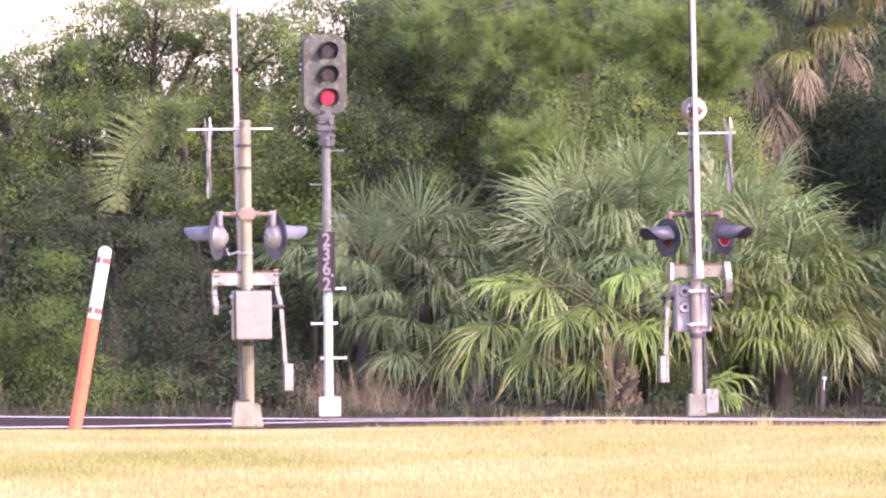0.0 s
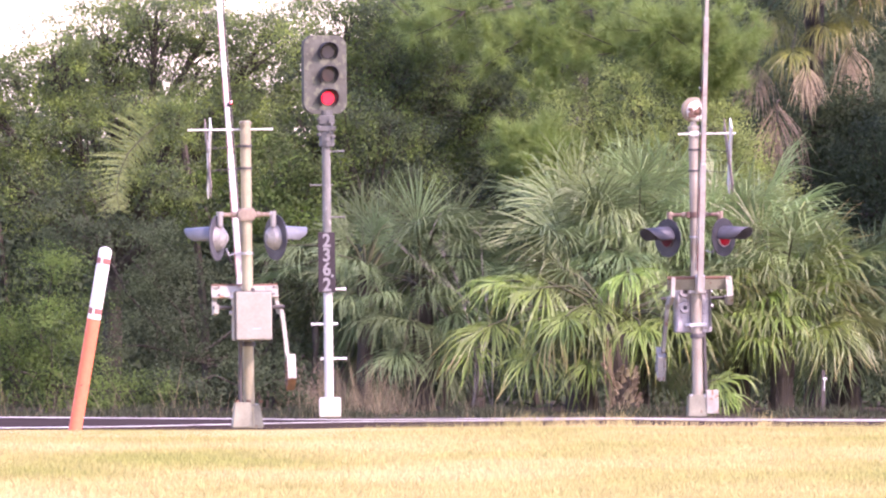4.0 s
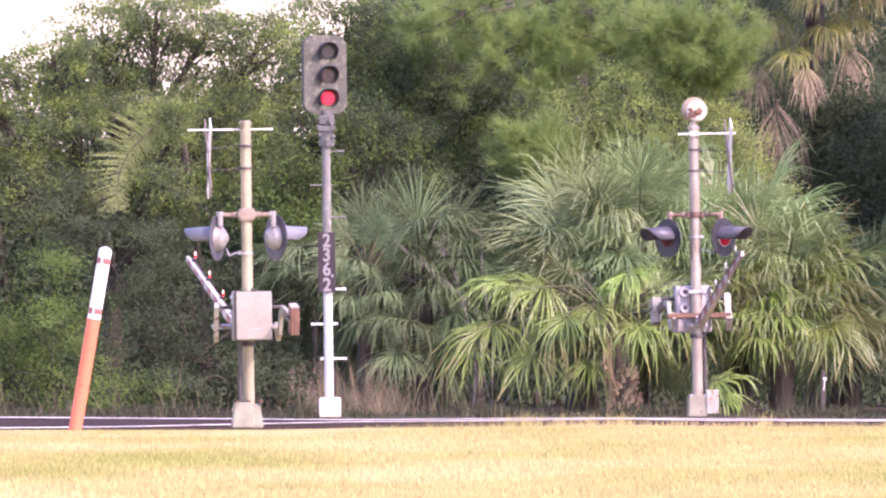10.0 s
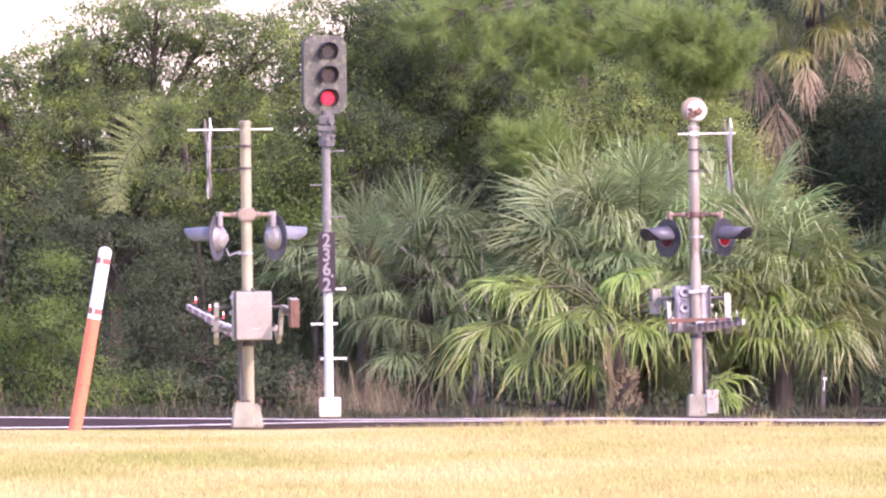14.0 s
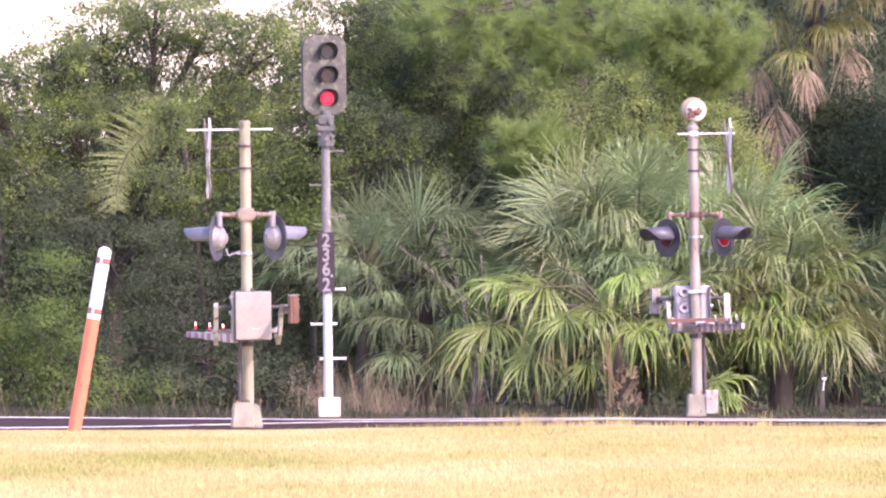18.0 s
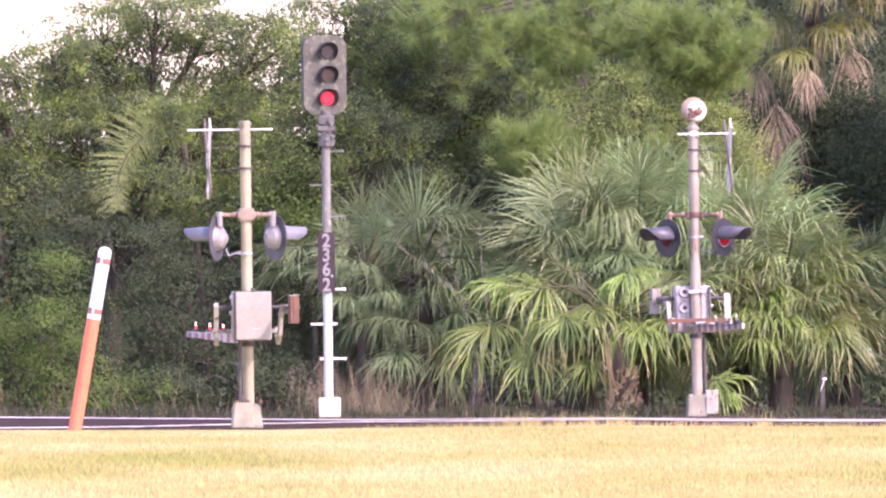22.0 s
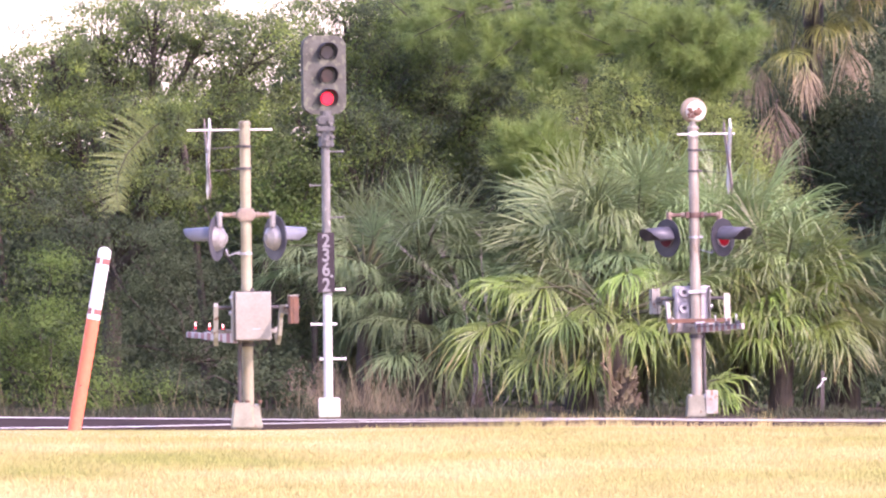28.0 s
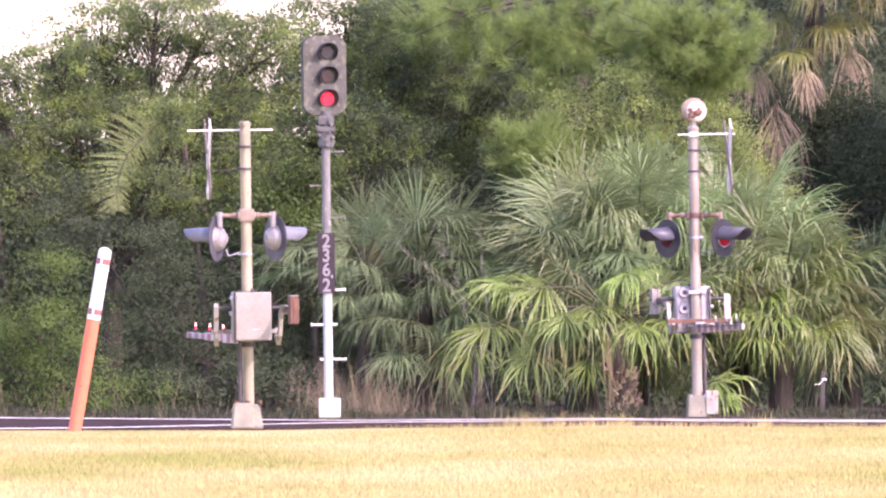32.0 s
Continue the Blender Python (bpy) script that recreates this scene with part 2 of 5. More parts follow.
def box(sx, sy, sz, m=None, bevel=0.0, bm=None):
    """A box of that size centred at m, with rounded edges."""
    own = bmesh.new()
    bmesh.ops.create_cube(own, size=1, matrix=Matrix.Diagonal((sx, sy, sz, 1)))
    if bevel:
        bmesh.ops.bevel(own, geom=own.edges[:], offset=bevel, segments=2, affect="EDGES", profile=0.6)
    return merge(bm, own, m)


def tube(r1, r2, h, m=None, n=20, bm=None, bevel=0.0):
    """A closed cone or cylinder with its foot at m, standing along its z."""
    own = bmesh.new()
    bmesh.ops.create_cone(own, cap_ends=True, segments=n, radius1=r1, radius2=r2, depth=h, matrix=Matrix.Translation((0, 0, h / 2)))
    if bevel:
        rims = [ed for ed in own.edges if abs(ed.verts[0].co.z - ed.verts[1].co.z) < 1e-5]
        bmesh.ops.bevel(own, geom=rims, offset=bevel, segments=2, affect="EDGES")
    return merge(bm, own, m)


def merge(bm, own, m):
    if m is not None:
        bmesh.ops.transform(own, matrix=m, verts=own.verts[:])
    if bm is None:
        return own
    me = bpy.data.meshes.new("piece")
    own.to_mesh(me)
    own.free()
    bm.from_mesh(me)
    bpy.data.meshes.remove(me)
    return bm


def rod(p, q, r, n=10, bm=None, r2=None):
    """A round bar from p to q."""
    p, q = Vector(p), Vector(q)
    m = Matrix.Translation(p) @ (q - p).to_track_quat("Z", "Y").to_matrix().to_4x4()
    return tube(r, r if r2 is None else r2, (q - p).length, m, n, bm)


def ribbon_bar(points, width, thick, bm=None):
    """A flat bar bent through points of the yz plane, its thickness along x."""
    own = bmesh.new()
    rows = []
    for i, (y, z) in enumerate(points):
        y0, z0 = points[max(i - 1, 0)]
        y1, z1 = points[min(i + 1, len(points) - 1)]
        d = Vector((y1 - y0, z1 - z0)).normalized()
        ny, nz = -d.y * width / 2, d.x * width / 2
        rows.append([own.verts.new((sx * thick / 2, y + s * ny, z + s * nz)) for sx, s in ((-1, -1), (1, -1), (1, 1), (-1, 1))])
    for r, s in zip(rows, rows[1:]):
        for k in range(4):
            own.faces.new((r[k], r[(k + 1) % 4], s[(k + 1) % 4], s[k]))
    own.faces.new(rows[0][::-1])
    own.faces.new(rows[-1])
    bmesh.ops.recalc_face_normals(own, faces=own.faces[:])
    return merge(bm, own, None)


def thing(name, m, label, category, group="", kind=""):
    ob = new(name)
    ob.empty_display_size = 0.1
    ob.matrix_basis = m
    return tagged(ob, label, category, group, kind)


def sheet(name, verts, faces, material, parent=None, smooth=False):
    me = bpy.data.meshes.new(name)
    me.from_pydata(verts, [], faces)
    if smooth:
        me.shade_smooth()
    me.materials.append(material)
    ob = new(name, me)
    ob.parent = parent
    return ob


def many(name, verts, quads, material, parent=None):
    """One mesh of many loose quads from arrays."""
    me = bpy.data.meshes.new(name)
    nq = len(quads)
    me.vertices.add(len(verts))
    me.vertices.foreach_set("co", np.ascontiguousarray(verts, dtype=np.float32).ravel())
    me.loops.add(nq * 4)
    me.loops.foreach_set("vertex_index", np.ascontiguousarray(quads, dtype=np.int32).ravel())
    me.polygons.add(nq)
    me.polygons.foreach_set("loop_start", np.arange(nq, dtype=np.int32) * 4)
    me.update(calc_edges=True)
    me.validate()
    me.materials.append(material)
    ob = new(name, me)
    ob.parent = parent
    return ob


def unit(v):
    return v / (np.linalg.norm(v, axis=1, keepdims=True) + 1e-9)


def foliage(name, centres, size, material, parent=None, rng=None, long=1.9, droop=0.3, per=1, bias=0.8):
    """Leaves: small pointed, folded blades round the given centres; the leaves of a clump lie alike and lean to the light."""
    n = len(centres)
    light = unit(rng.normal(size=(-(-n // per), 3)) + bias * np.array((0.55, -0.75, 0.9)))
    face = unit(np.repeat(light, per, 0)[:n] * 1.1 + rng.normal(size=(n, 3)) * 0.42)
    d = rng.normal(size=(n, 3))
    d[:, 2] -= droop
    d = unit(d - face * np.sum(d * face, 1, keepdims=True))
    w = np.cross(face, d)
    s = (size * rng.uniform(0.6, 1.4, size=(n, 1)))
    half = s / long / 2
    tip = centres + d * s
    mid = centres + d * s * 0.45 + face * s * 0.08
    v = np.stack([centres, mid + w * half, tip, mid - w * half], 1).reshape(-1, 3)
    q = np.arange(n * 4).reshape(-1, 4)
    return many(name, v, q, material, parent)


def blades(name, feet, height, width, material, parent=None, rng=None, lean=0.35):
    """Standing blades, each a quad that narrows and leans."""
    n = len(feet)
    a = rng.uniform(0, 2 * np.pi, n)
    h = height * rng.uniform(0.5, 1.3, n)
    side = np.stack([np.cos(a), np.sin(a), np.zeros(n)], 1) * (width * rng.uniform(0.6, 1.4, n) / 2)[:, None]
    b = rng.normal(size=(n, 2)) * lean * h[:, None]
    top = feet + np.concatenate([b, h[:, None]], 1)
    v = np.stack([feet - side, feet + side, top + side * 0.25, top - side * 0.25], 1).reshape(-1, 3)
    return many(name, v, np.arange(n * 4).reshape(-1, 4), material, parent)


# ---- ground and road ----
def bend(x, table):
    """A height read off a few stations along the road."""
    return float(np.interp(x, [p[0] for p in table], [p[1] for p in table]))


NEAR_EDGE = ((-30, -0.1), (-6, -0.07), (-4.4, -0.055), (-1.2, 0.016), (1.2, 0.034), (2.3, 0.055), (3.4, 0.034), (6, 0.026), (30, 0.02))
FAR_EDGE = ((-30, 0.05), (-6, 0.036), (-1.3, 0.0), (2.2, 0.024), (3.4, 0.012), (6, -0.002), (30, 0.0))
ROAD_NEAR, ROAD_FAR = 253.4, 260.5


def ground_z(x, y):
    near, far = bend(x, NEAR_EDGE) - 0.08, bend(x, FAR_EDGE) - 0.03
    flat = max(-0.075 - 0.05 * max(0.0, min(1.0, (-0.5 - x) / 2)), min(0, -0.008 * (y - 236)))
    rows = ((236, 0), (250.5, flat), (252.2, near - 0.01), (ROAD_NEAR, near), (ROAD_FAR, far), (261.6, far), (262.6, 0.0), (266, 0.02))
    return float(np.interp(y, [r[0] for r in rows], [r[1] for r in rows]))


gx = [-3000, -800, -200, -60, -30] + [i * 0.5 for i in range(-24, 25)] + [30, 60, 200, 800, 3000]
gy = [-800, -200, 0, 60, 110, 140, 160, 180, 200, 215, 228, 236, 242, 247, 250.5, 252.2, 253.4, 256, 258, 260.5, 261.6, 262.6, 266, 275, 300, 400, 900, 4000]
ground = sheet("ground", [(x, y, ground_z(x, y)) for y in gy for x in gx],
               [(j * len(gx) + i, j * len(gx) + i + 1, (j + 1) * len(gx) + i + 1, (j + 1) * len(gx) + i) for j in range(len(gy) - 1) for i in range(len(gx) - 1)], M_lawn)
tagged(ground, "flat ground of dry pale straw-coloured lawn grass", "ground", kind="structure")

floor_x = [-120, -60, -30] + [i * 0.5 for i in range(-24, 25)] + [30, 60, 120]
floor_y = [262.3, 263, 264.5, 266, 270, 280, 300, 340]
wood_floor = sheet("ground_wood", [(x, y + (0.25 * math.sin(x * 2.3) + 0.15 * math.sin(x * 5.9) if y < 263 else 0), ground_z(x, y) + 0.006 + 0.02 * (y > 262.5)) for y in floor_y for x in floor_x],
                   [(j * len(floor_x) + i, j * len(floor_x) + i + 1, (j + 1) * len(floor_x) + i + 1, (j + 1) * len(floor_x) + i) for j in range(len(floor_y) - 1) for i in range(len(floor_x) - 1)], M_soil)
tagged(wood_floor, "dark leaf-littered soil under the trees", "ground", kind="structure")

rx = [-60, -30, -15] + [i * 0.5 for i in range(-20, 21)] + [15, 30, 60]


def strip(name, y0, y1, lift, material, x_from=-60, x_to=60):
    """A sheet laid along the road between two lines, with a turned-down edge."""
    xs = [x for x in rx if x_from <= x <= x_to]
    verts, faces = [], []
    for x in xs:
        for y, down in ((y0, 0.085 if not lift else 0.007), (y0, 0), (y1, 0), (y1, 0.06)):
            f = (y - ROAD_NEAR) / (ROAD_FAR - ROAD_NEAR)
            z = bend(x, NEAR_EDGE) * (1 - f) + bend(x, FAR_EDGE) * f
            verts.append((x, y, z + lift - down))
    for i in range(len(xs) - 1):
        for k in range(3):
            faces.append((i * 4 + k, i * 4 + k + 4, i * 4 + k + 5, i * 4 + k + 1))
    return sheet(name, verts, faces, material)


road = tagged(strip("road", ROAD_NEAR, ROAD_FAR, 0.0, M_asphalt), "dark asphalt road with white edge lines", "road", kind="structure")
for y, lift, wide in ((ROAD_NEAR + 0.01, 0.009, 0.16), (ROAD_FAR - 0.2, 0.01, 0.1)):
    line = strip("edge_line", y, y + wide, lift, M_line)
    line.parent = road


# ---- crossing gates ----
def lamp_unit(x, z, aim_deg, parent, hood, case, disc_r=0.265, back=1.0, lens=None):
    """A flashing lamp: background disc, lens, visor and back housing, aimed about the upright axis (0: over the road)."""
    m = pose(x, 0.06, z, 0, 0, aim_deg)
    face = m @ pose(0, 0, 0, -90, 0, 0)                      # local z now points where the lamp shines
    bm = tube(disc_r, disc_r, 0.012, face @ pose(0, 0, -0.006), 40)
    bmesh.ops.bevel(bm, geom=[e for e in bm.edges if len(e.link_faces) == 2 and e.calc_face_angle(0) > 1], offset=0.004, segments=2)
    disc = part("background_disc", bm, M_black if hood is M_visor else M_visor, parent, "black round target disc")
    bm = tube(0.128, 0.118, 0.02, face @ pose(0, 0, 0.006), 28)
    part("lens", bm, lens or M_lens, disc, "round red glass lens", smooth=False)
    bm = tube(0.137, 0.132, 0.02, face @ pose(0, 0, 0.004), 28)
    part("lens_ring", bm, M_dark if lens else M_steel, disc, "thin metal ring")
    bm = tube(0.15 * back, 0.115 * back, 0.08, face @ pose(0, 0, -0.005, 180, 0, 0), 28)
    tube(0.12 * back, 0.05, 0.06, face @ pose(0, 0, -0.085, 180, 0, 0), 28, bm)
    tube(0.022, 0.022, 0.03, face @ pose(0.04, -0.02, -0.11, 180, 0, 0), 10, bm)
    part("housing", bm, case, disc, "white painted bell-shaped housing", smooth=False)
    # visor: an open half tunnel, longer above than at the sides
    own = bmesh.new()
    n, length = 18, 0.44
    outer, inner = [], []
    for ring, r in ((outer, 0.158), (inner, 0.151)):
        for i in range(n + 1):
            t = radians(-8 + 196 * i / n)
            out = length * (0.6 + 0.4 * max(0.0, math.sin(t)) ** 0.5)
            ring.append((own.verts.new((r * math.cos(t), -r * math.sin(t) * -1, 0.008)), own.verts.new((r * 1.06 * math.cos(t), r * 1.02 * math.sin(t) - out * 0.06, out))))
    for i in range(n):
        own.faces.new((outer[i][0], outer[i + 1][0], outer[i + 1][1], outer[i][1]))
        own.faces.new((inner[i][0], inner[i][1], inner[i + 1][1], inner[i + 1][0]))
        own.faces.new((outer[i][1], outer[i + 1][1], inner[i + 1][1], inner[i][1]))
    for i in (0, n):
        own.faces.new((outer[i][0], outer[i][1], inner[i][1], inner[i][0]))
    # the visor's own up must be the world's up: face turns +y of the sketch to -z, so flip it
    bmesh.ops.transform(own, matrix=face @ pose(0, 0, 0, 0, 0, 180), verts=own.verts[:])
    bmesh.ops.recalc_face_normals(own, faces=own.faces[:])
    part("visor", own, hood, disc, "long hood-shaped visor", smooth=True)
    return disc


def crossbuck(x, z, parent, lean, ways):
    """Two crossed blades on a plate, facing along the road; ways: each blade's own shift and warp."""
    bm = bmesh.new()
    box(0.03, 0.2, 0.2, pose(x, 0, z), 0.004, bm)
    sign = part("crossbuck", bm, M_steel, parent, "crossed white warning boards seen edge-on")
    for s, off, thick, paint, (shift, warp) in ((lean, -0.02, 0.018, M_white, ways[0]), (-lean, 0.012, 0.01, M_backblade, ways[1])):
        off += shift
        bm = box(thick, 1.29, 0.2, pose(x + off, 0, z + 0.03, 45 * s, 0, 0), 0.003)
        for v in bm.verts:
            v.co.x += warp * (v.co.z - z)
        blade = part("blade", bm, paint, sign)
        bm = box(0.003, 0.95, 0.07, pose(x + off - thick / 2 - 0.003, 0, z, 45 * s, 0, 0))
        part("lettering_bar", bm, M_black, sign, "dark bar of lettering")
    return sign


def crossing_gate(m, axle, reach, lights, tilt, aims, bar, sign_z, bell, mast_mat, hood, label):
    """One gate: mast, sign, lamps, drive case, arm with counterweight. Local y points over the road."""
    g = thing("crossing_gate", m, label, "crossing gate", "level crossing gates")
    part("mast", tube(0.074, 0.07, 3.74, pose(0, 0, 0.25), 24), mast_mat, g, smooth=False)
    bm = tube(0.084, 0.084, 0.035, pose(0, 0, 3.955), 24, bevel=0.006)
    tube(0.08, 0.05, 0.02, pose(0, 0, 3.99), 24, bm)
    part("cap", bm, mast_mat, g, "cast metal mast cap")
    for z in (3.66, 3.37, 2.46 if bell else 2.26):
        bm = tube(0.083, 0.083, 0.03, pose(0, 0, z), 20)
        box(0.05, 0.03, 0.035, pose(-0.09, 0.03, z + 0.015), 0.004, bm)
        box(0.03, 0.05, 0.035, pose(0.0, -0.09, z + 0.015), 0.004, bm)
        part("clamp", bm, M_dark if z > 3 else M_steel, g, "metal band clamp")
    bm = rod((bar[0], 0.1, 3.893), (bar[1], 0.1, 3.893), 0.012, 12)
    box(0.12, 0.06, 0.06, pose(0.0, 0.07, 3.893), 0.006, bm)
    part("sign_bar", bm, M_white, g, "white horizontal mounting bar")
    for z in (3.675, 3.385):
        part("sign_rod", rod((-0.08, 0.03, z), (-0.47, 0.0, z - 0.03), 0.005, 8), M_dark, g, "thin dark brace rod")
    crossbuck(-0.49, sign_z, g, 1 if bell else -1, ((0.012, 0.055), (0.0, 0.01)) if bell else ((0.03, -0.028), (-0.017, 0.0)))
    # lamp crossarm
    z = 2.78
    crossarm = part("crossarm", rod((-0.33, 0, z), (0.33, 0, z), 0.027, 14), M_rustpipe if bell else M_pipe, g, "rusty pipe crossarm")
    for s in (-1, 1):
        bm = tube(0.042, 0.042, 0.06, pose(s * 0.3, 0, z, 0, 90 * s, 0), 14, bevel=0.008)
        rod((s * 0.35, 0, z + 0.045), (s * 0.35, 0, z - 0.16), 0.043, 14, bm, 0.038)
        part("elbow", bm, M_lampback if not bell else M_pipe, crossarm, "cast pipe elbow")
        part("lamp_stem", rod((s * 0.35, 0, z - 0.13), (s * 0.37, 0.02, z - 0.3), 0.024, 10), M_pipe, crossarm)
        part("union", tube(0.04, 0.04, 0.05, pose(s * 0.13, 0, z, 0, 90 * s, 0), 8, bevel=0.006), M_cast, crossarm, "brown pipe union")
    bm = bmesh.new()
    if bell:
        tube(0.092, 0.092, 0.075, pose(0, 0, z - 0.04), 20, bm, 0.012)
        for sx in (-1, 1):
            box(0.05, 0.06, 0.09, pose(sx * 0.1, 0.05, z), 0.012, bm)
    else:
        box(0.25, 0.2, 0.1, pose(0, 0, z), 0.03, bm)
        box(0.2, 0.21, 0.17, pose(0, 0, z), 0.035, bm)
    part("junction", bm, M_rustpipe if bell else M_cast, g, "brown cast crossarm fitting")
    bm = rod((-0.08, -0.03, 2.3), (-0.24, -0.02, 2.25), 0.009, 8)
    rod((-0.24, -0.02, 2.25), (-0.27, 0.0, 2.34), 0.009, 8, bm)
    part("cable", bm, M_steel, g, "bent conduit")
    size = (2.465, 0.265, 1.0) if bell else (2.478, 0.298, 1.13)
    lamp_unit(-0.385, size[0], aims[0], g, hood, M_lampback, size[1], size[2])
    lamp_unit(0.385, size[0], aims[1], g, hood, M_lampback, size[1], size[2], M_lens_off)
    # drive case
    cz = axle - (0.15 if bell else 0.11)
    case = part("drive_case", box(0.5, 0.34, 0.65, pose(0.025, -0.28, cz), 0.03), M_case if not bell else M_farcase, g, "metal drive case")
    for k, rx0 in enumerate((-0.19, -0.1, 0.1, 0.235)):
        part("case_rib", box(0.03, 0.03, 0.5 if k else 0.56, pose(rx0, -0.1, cz), 0.008), M_farcase if bell else M_case, case, "raised back rib")
    part("gasket", box(0.492, 0.014, 0.648, pose(0.032, -0.446, cz), 0.02), M_dark, case, "dark rubber gasket round the door")
    part("door", box(0.47, 0.05, 0.63, pose(0.04, -0.47, cz), 0.02), M_case, case, "cream painted case door")
    bm = box(0.05, 0.04, 0.05, pose(0.03, -0.47, cz + 0.335), 0.008)
    part("latch", bm, M_dark, case, "small dark latch")
    part("stain_plate", box(0.1, 0.006, 0.012, pose(0.08, -0.498, cz - 0.17)), M_steel, case, "small nameplate")
    if bell:
        # dark grey chosen to carry the shade this rod stands in
        part("side_conduit", rod((-0.2, -0.07, 1.24), (-0.2, -0.07, 1.79), 0.018, 10), M_bracket, case, "conduit beside the mast, shade put into its dark grey")
    if not bell:
        for k, (mx, mz, mw) in enumerate(((0.06, -0.0, 0.05), (0.06, -0.028, 0.035), (0.06, 0.03, 0.03))):
            part("maker_mark", box(mw, 0.004, 0.014, pose(mx, -0.497, cz + mz)), M_faint, case, "faded reddish mark on the door")
    for zz in (0.24, 0.02):
        bm = tube(0.08, 0.07, 0.045, pose(0.15, -0.1, cz + zz, -90, 0, 0), 18)
        part("mount_boss", bm, M_farcase if bell else M_white, case, "round mounting boss")
        part("boss_hole", tube(0.032, 0.032, 0.01, pose(0.15, -0.063, cz + zz, -90, 0, 0), 14), M_black, case)
    for zz in (0.24, -0.22):
        bm = box(0.3, 0.04, 0.05, pose(0, -0.09, cz + zz), 0.008)
        for s in (-1, 1):
            rod((s * 0.09, -0.1, cz + zz), (s * 0.09, 0.1, cz + zz), 0.012, 8, bm)
            tube(0.022, 0.022, 0.02, pose(s * 0.09, 0.1, cz + zz, -90, 0, 0), 6, bm)
        box(0.22, 0.02, 0.045, pose(0, 0.085, cz + zz), 0.004, bm)
        part("case_clamp", bm, M_steel, g, "bolted case clamp")
    part("collar", tube(0.1, 0.09, 0.06, pose(0, 0, cz - 0.4), 20, bevel=0.01), M_dark, g, "dark collar under the case")
    for s in (-1, 1):
        part("side_knob", tube(0.035, 0.025, 0.05, pose(-0.21, -0.3 + 0.08 * s, cz + 0.24 - 0.1 * (s + 1), 0, -90, 0), 12), M_steel, case, "round side fitting")
    # foot
    bm = bmesh.new()
    own = bmesh.new()
    bmesh.ops.create_cone(own, cap_ends=True, segments=4, radius1=0.19 if bell else 0.27, radius2=0.165 if bell else 0.2, depth=0.31, matrix=pose(0.02 if bell else -0.01, 0, 0.145, 0, 0, 45))
    bmesh.ops.bevel(own, geom=own.edges[:], offset=0.015, segments=2, affect="EDGES")
    merge(bm, own, None)
    part("foot", bm, M_plate, g, "tapered cast foot")
    bm = box(0.06, 0.05, 0.27, pose(0.02, -0.19, 0.14), 0.01)
    part("foot_rib", bm, mast_mat, g)
    if bell:
        part("foot_box", box(0.17, 0.14, 0.33, pose(-0.19, 0.06, 0.2), 0.015), M_rustwhite, g, "small white junction box on the foot")
    else:
        own = bmesh.new()
        bmesh.ops.create_cone(own, cap_ends=True, segments=4, radius1=0.2, radius2=0.145, depth=0.33, matrix=pose(-0.1, -0.16, 0.165, 0, 0, 45))
        bmesh.ops.bevel(own, geom=own.edges[:], offset=0.012, segments=2, affect="EDGES")
        part("foot_shoe", own, M_plate, g, "tapered front half of the cast foot")
        for k in (-0.17, -0.02, 0.14):
            part("foot_bolt", tube(0.03, 0.03, 0.035, pose(k, -0.14, 0.325), 8), M_rust, g, "rusted bolt head")
    bm = tube(0.1, 0.1, 0.035, pose(0, 0, 0.26), 20)
    for k in range(4):
        tube(0.02, 0.02, 0.05, pose(0.14 * math.cos(k * 1.57 + 0.78), 0.14 * math.sin(k * 1.57 + 0.78), 0.26), 6, bm)
    part("foot_bolts", bm, M_steel, g, "bolted foot flange")
    part("conduit", rod((-0.12, -0.06, 0.26), (-0.11, -0.1, cz - 0.32), 0.026, 12), M_dark, g, "dark cable conduit")
    if bell:
        b = part("bell", tube(0.05, 0.04, 0.1, pose(0, 0.0, 4.0), 16), mast_mat, g, "bell neck")
        own = bmesh.new()
        bmesh.ops.create_uvsphere(own, u_segments=28, v_segments=16, radius=0.178)
        bmesh.ops.transform(own, matrix=pose(-0.01, 0.0, 4.222, 90, 0, 0) @ Matrix.Diagonal((1, 1, 0.4, 1)), verts=own.verts[:])
        part("bell_cup", own, M_bellcup, b, "dull tan bell housing behind the gong", smooth=True)
        own = bmesh.new()
        bmesh.ops.create_uvsphere(own, u_segments=28, v_segments=16, radius=0.14)
        bmesh.ops.transform(own, matrix=pose(-0.038, 0.07, 4.206, 90, 0, 0) @ Matrix.Diagonal((1, 1, 0.42, 1)), verts=own.verts[:])
        part("gong", own, M_bell, b, "white round bell gong with flaking paint", smooth=True)
        own = bmesh.new()
        bmesh.ops.create_uvsphere(own, u_segments=20, v_segments=10, radius=0.1)
        bmesh.ops.transform(own, matrix=pose(-0.05, 0.12, 4.19, 80, 20, 0) @ Matrix.Diagonal((0.62, 0.5, 0.4, 1)), verts=own.verts[:])
        for bx, bz, br in ((0.05, 4.235, 0.03), (0.03, 4.2, 0.026), (-0.09, 4.21, 0.028), (0.005, 4.14, 0.03), (0.055, 4.13, 0.022)):
            blot = bmesh.new()
            bmesh.ops.create_uvsphere(blot, u_segments=12, v_segments=8, radius=br)
            merge(own, blot, pose(bx, 0.135, bz, 90, 0, 0) @ Matrix.Diagonal((1.3, 0.9, 0.4, 1)))
        box(0.06, 0.03, 0.04, pose(0.06, 0.13, 4.17, 0, 30, 0), 0.01, own)
        part("rust_patch", own, M_rust, b, "rust-red bare patch", smooth=True)
        own = bmesh.new()
        bmesh.ops.create_uvsphere(own, u_segments=20, v_segments=10, radius=0.035)
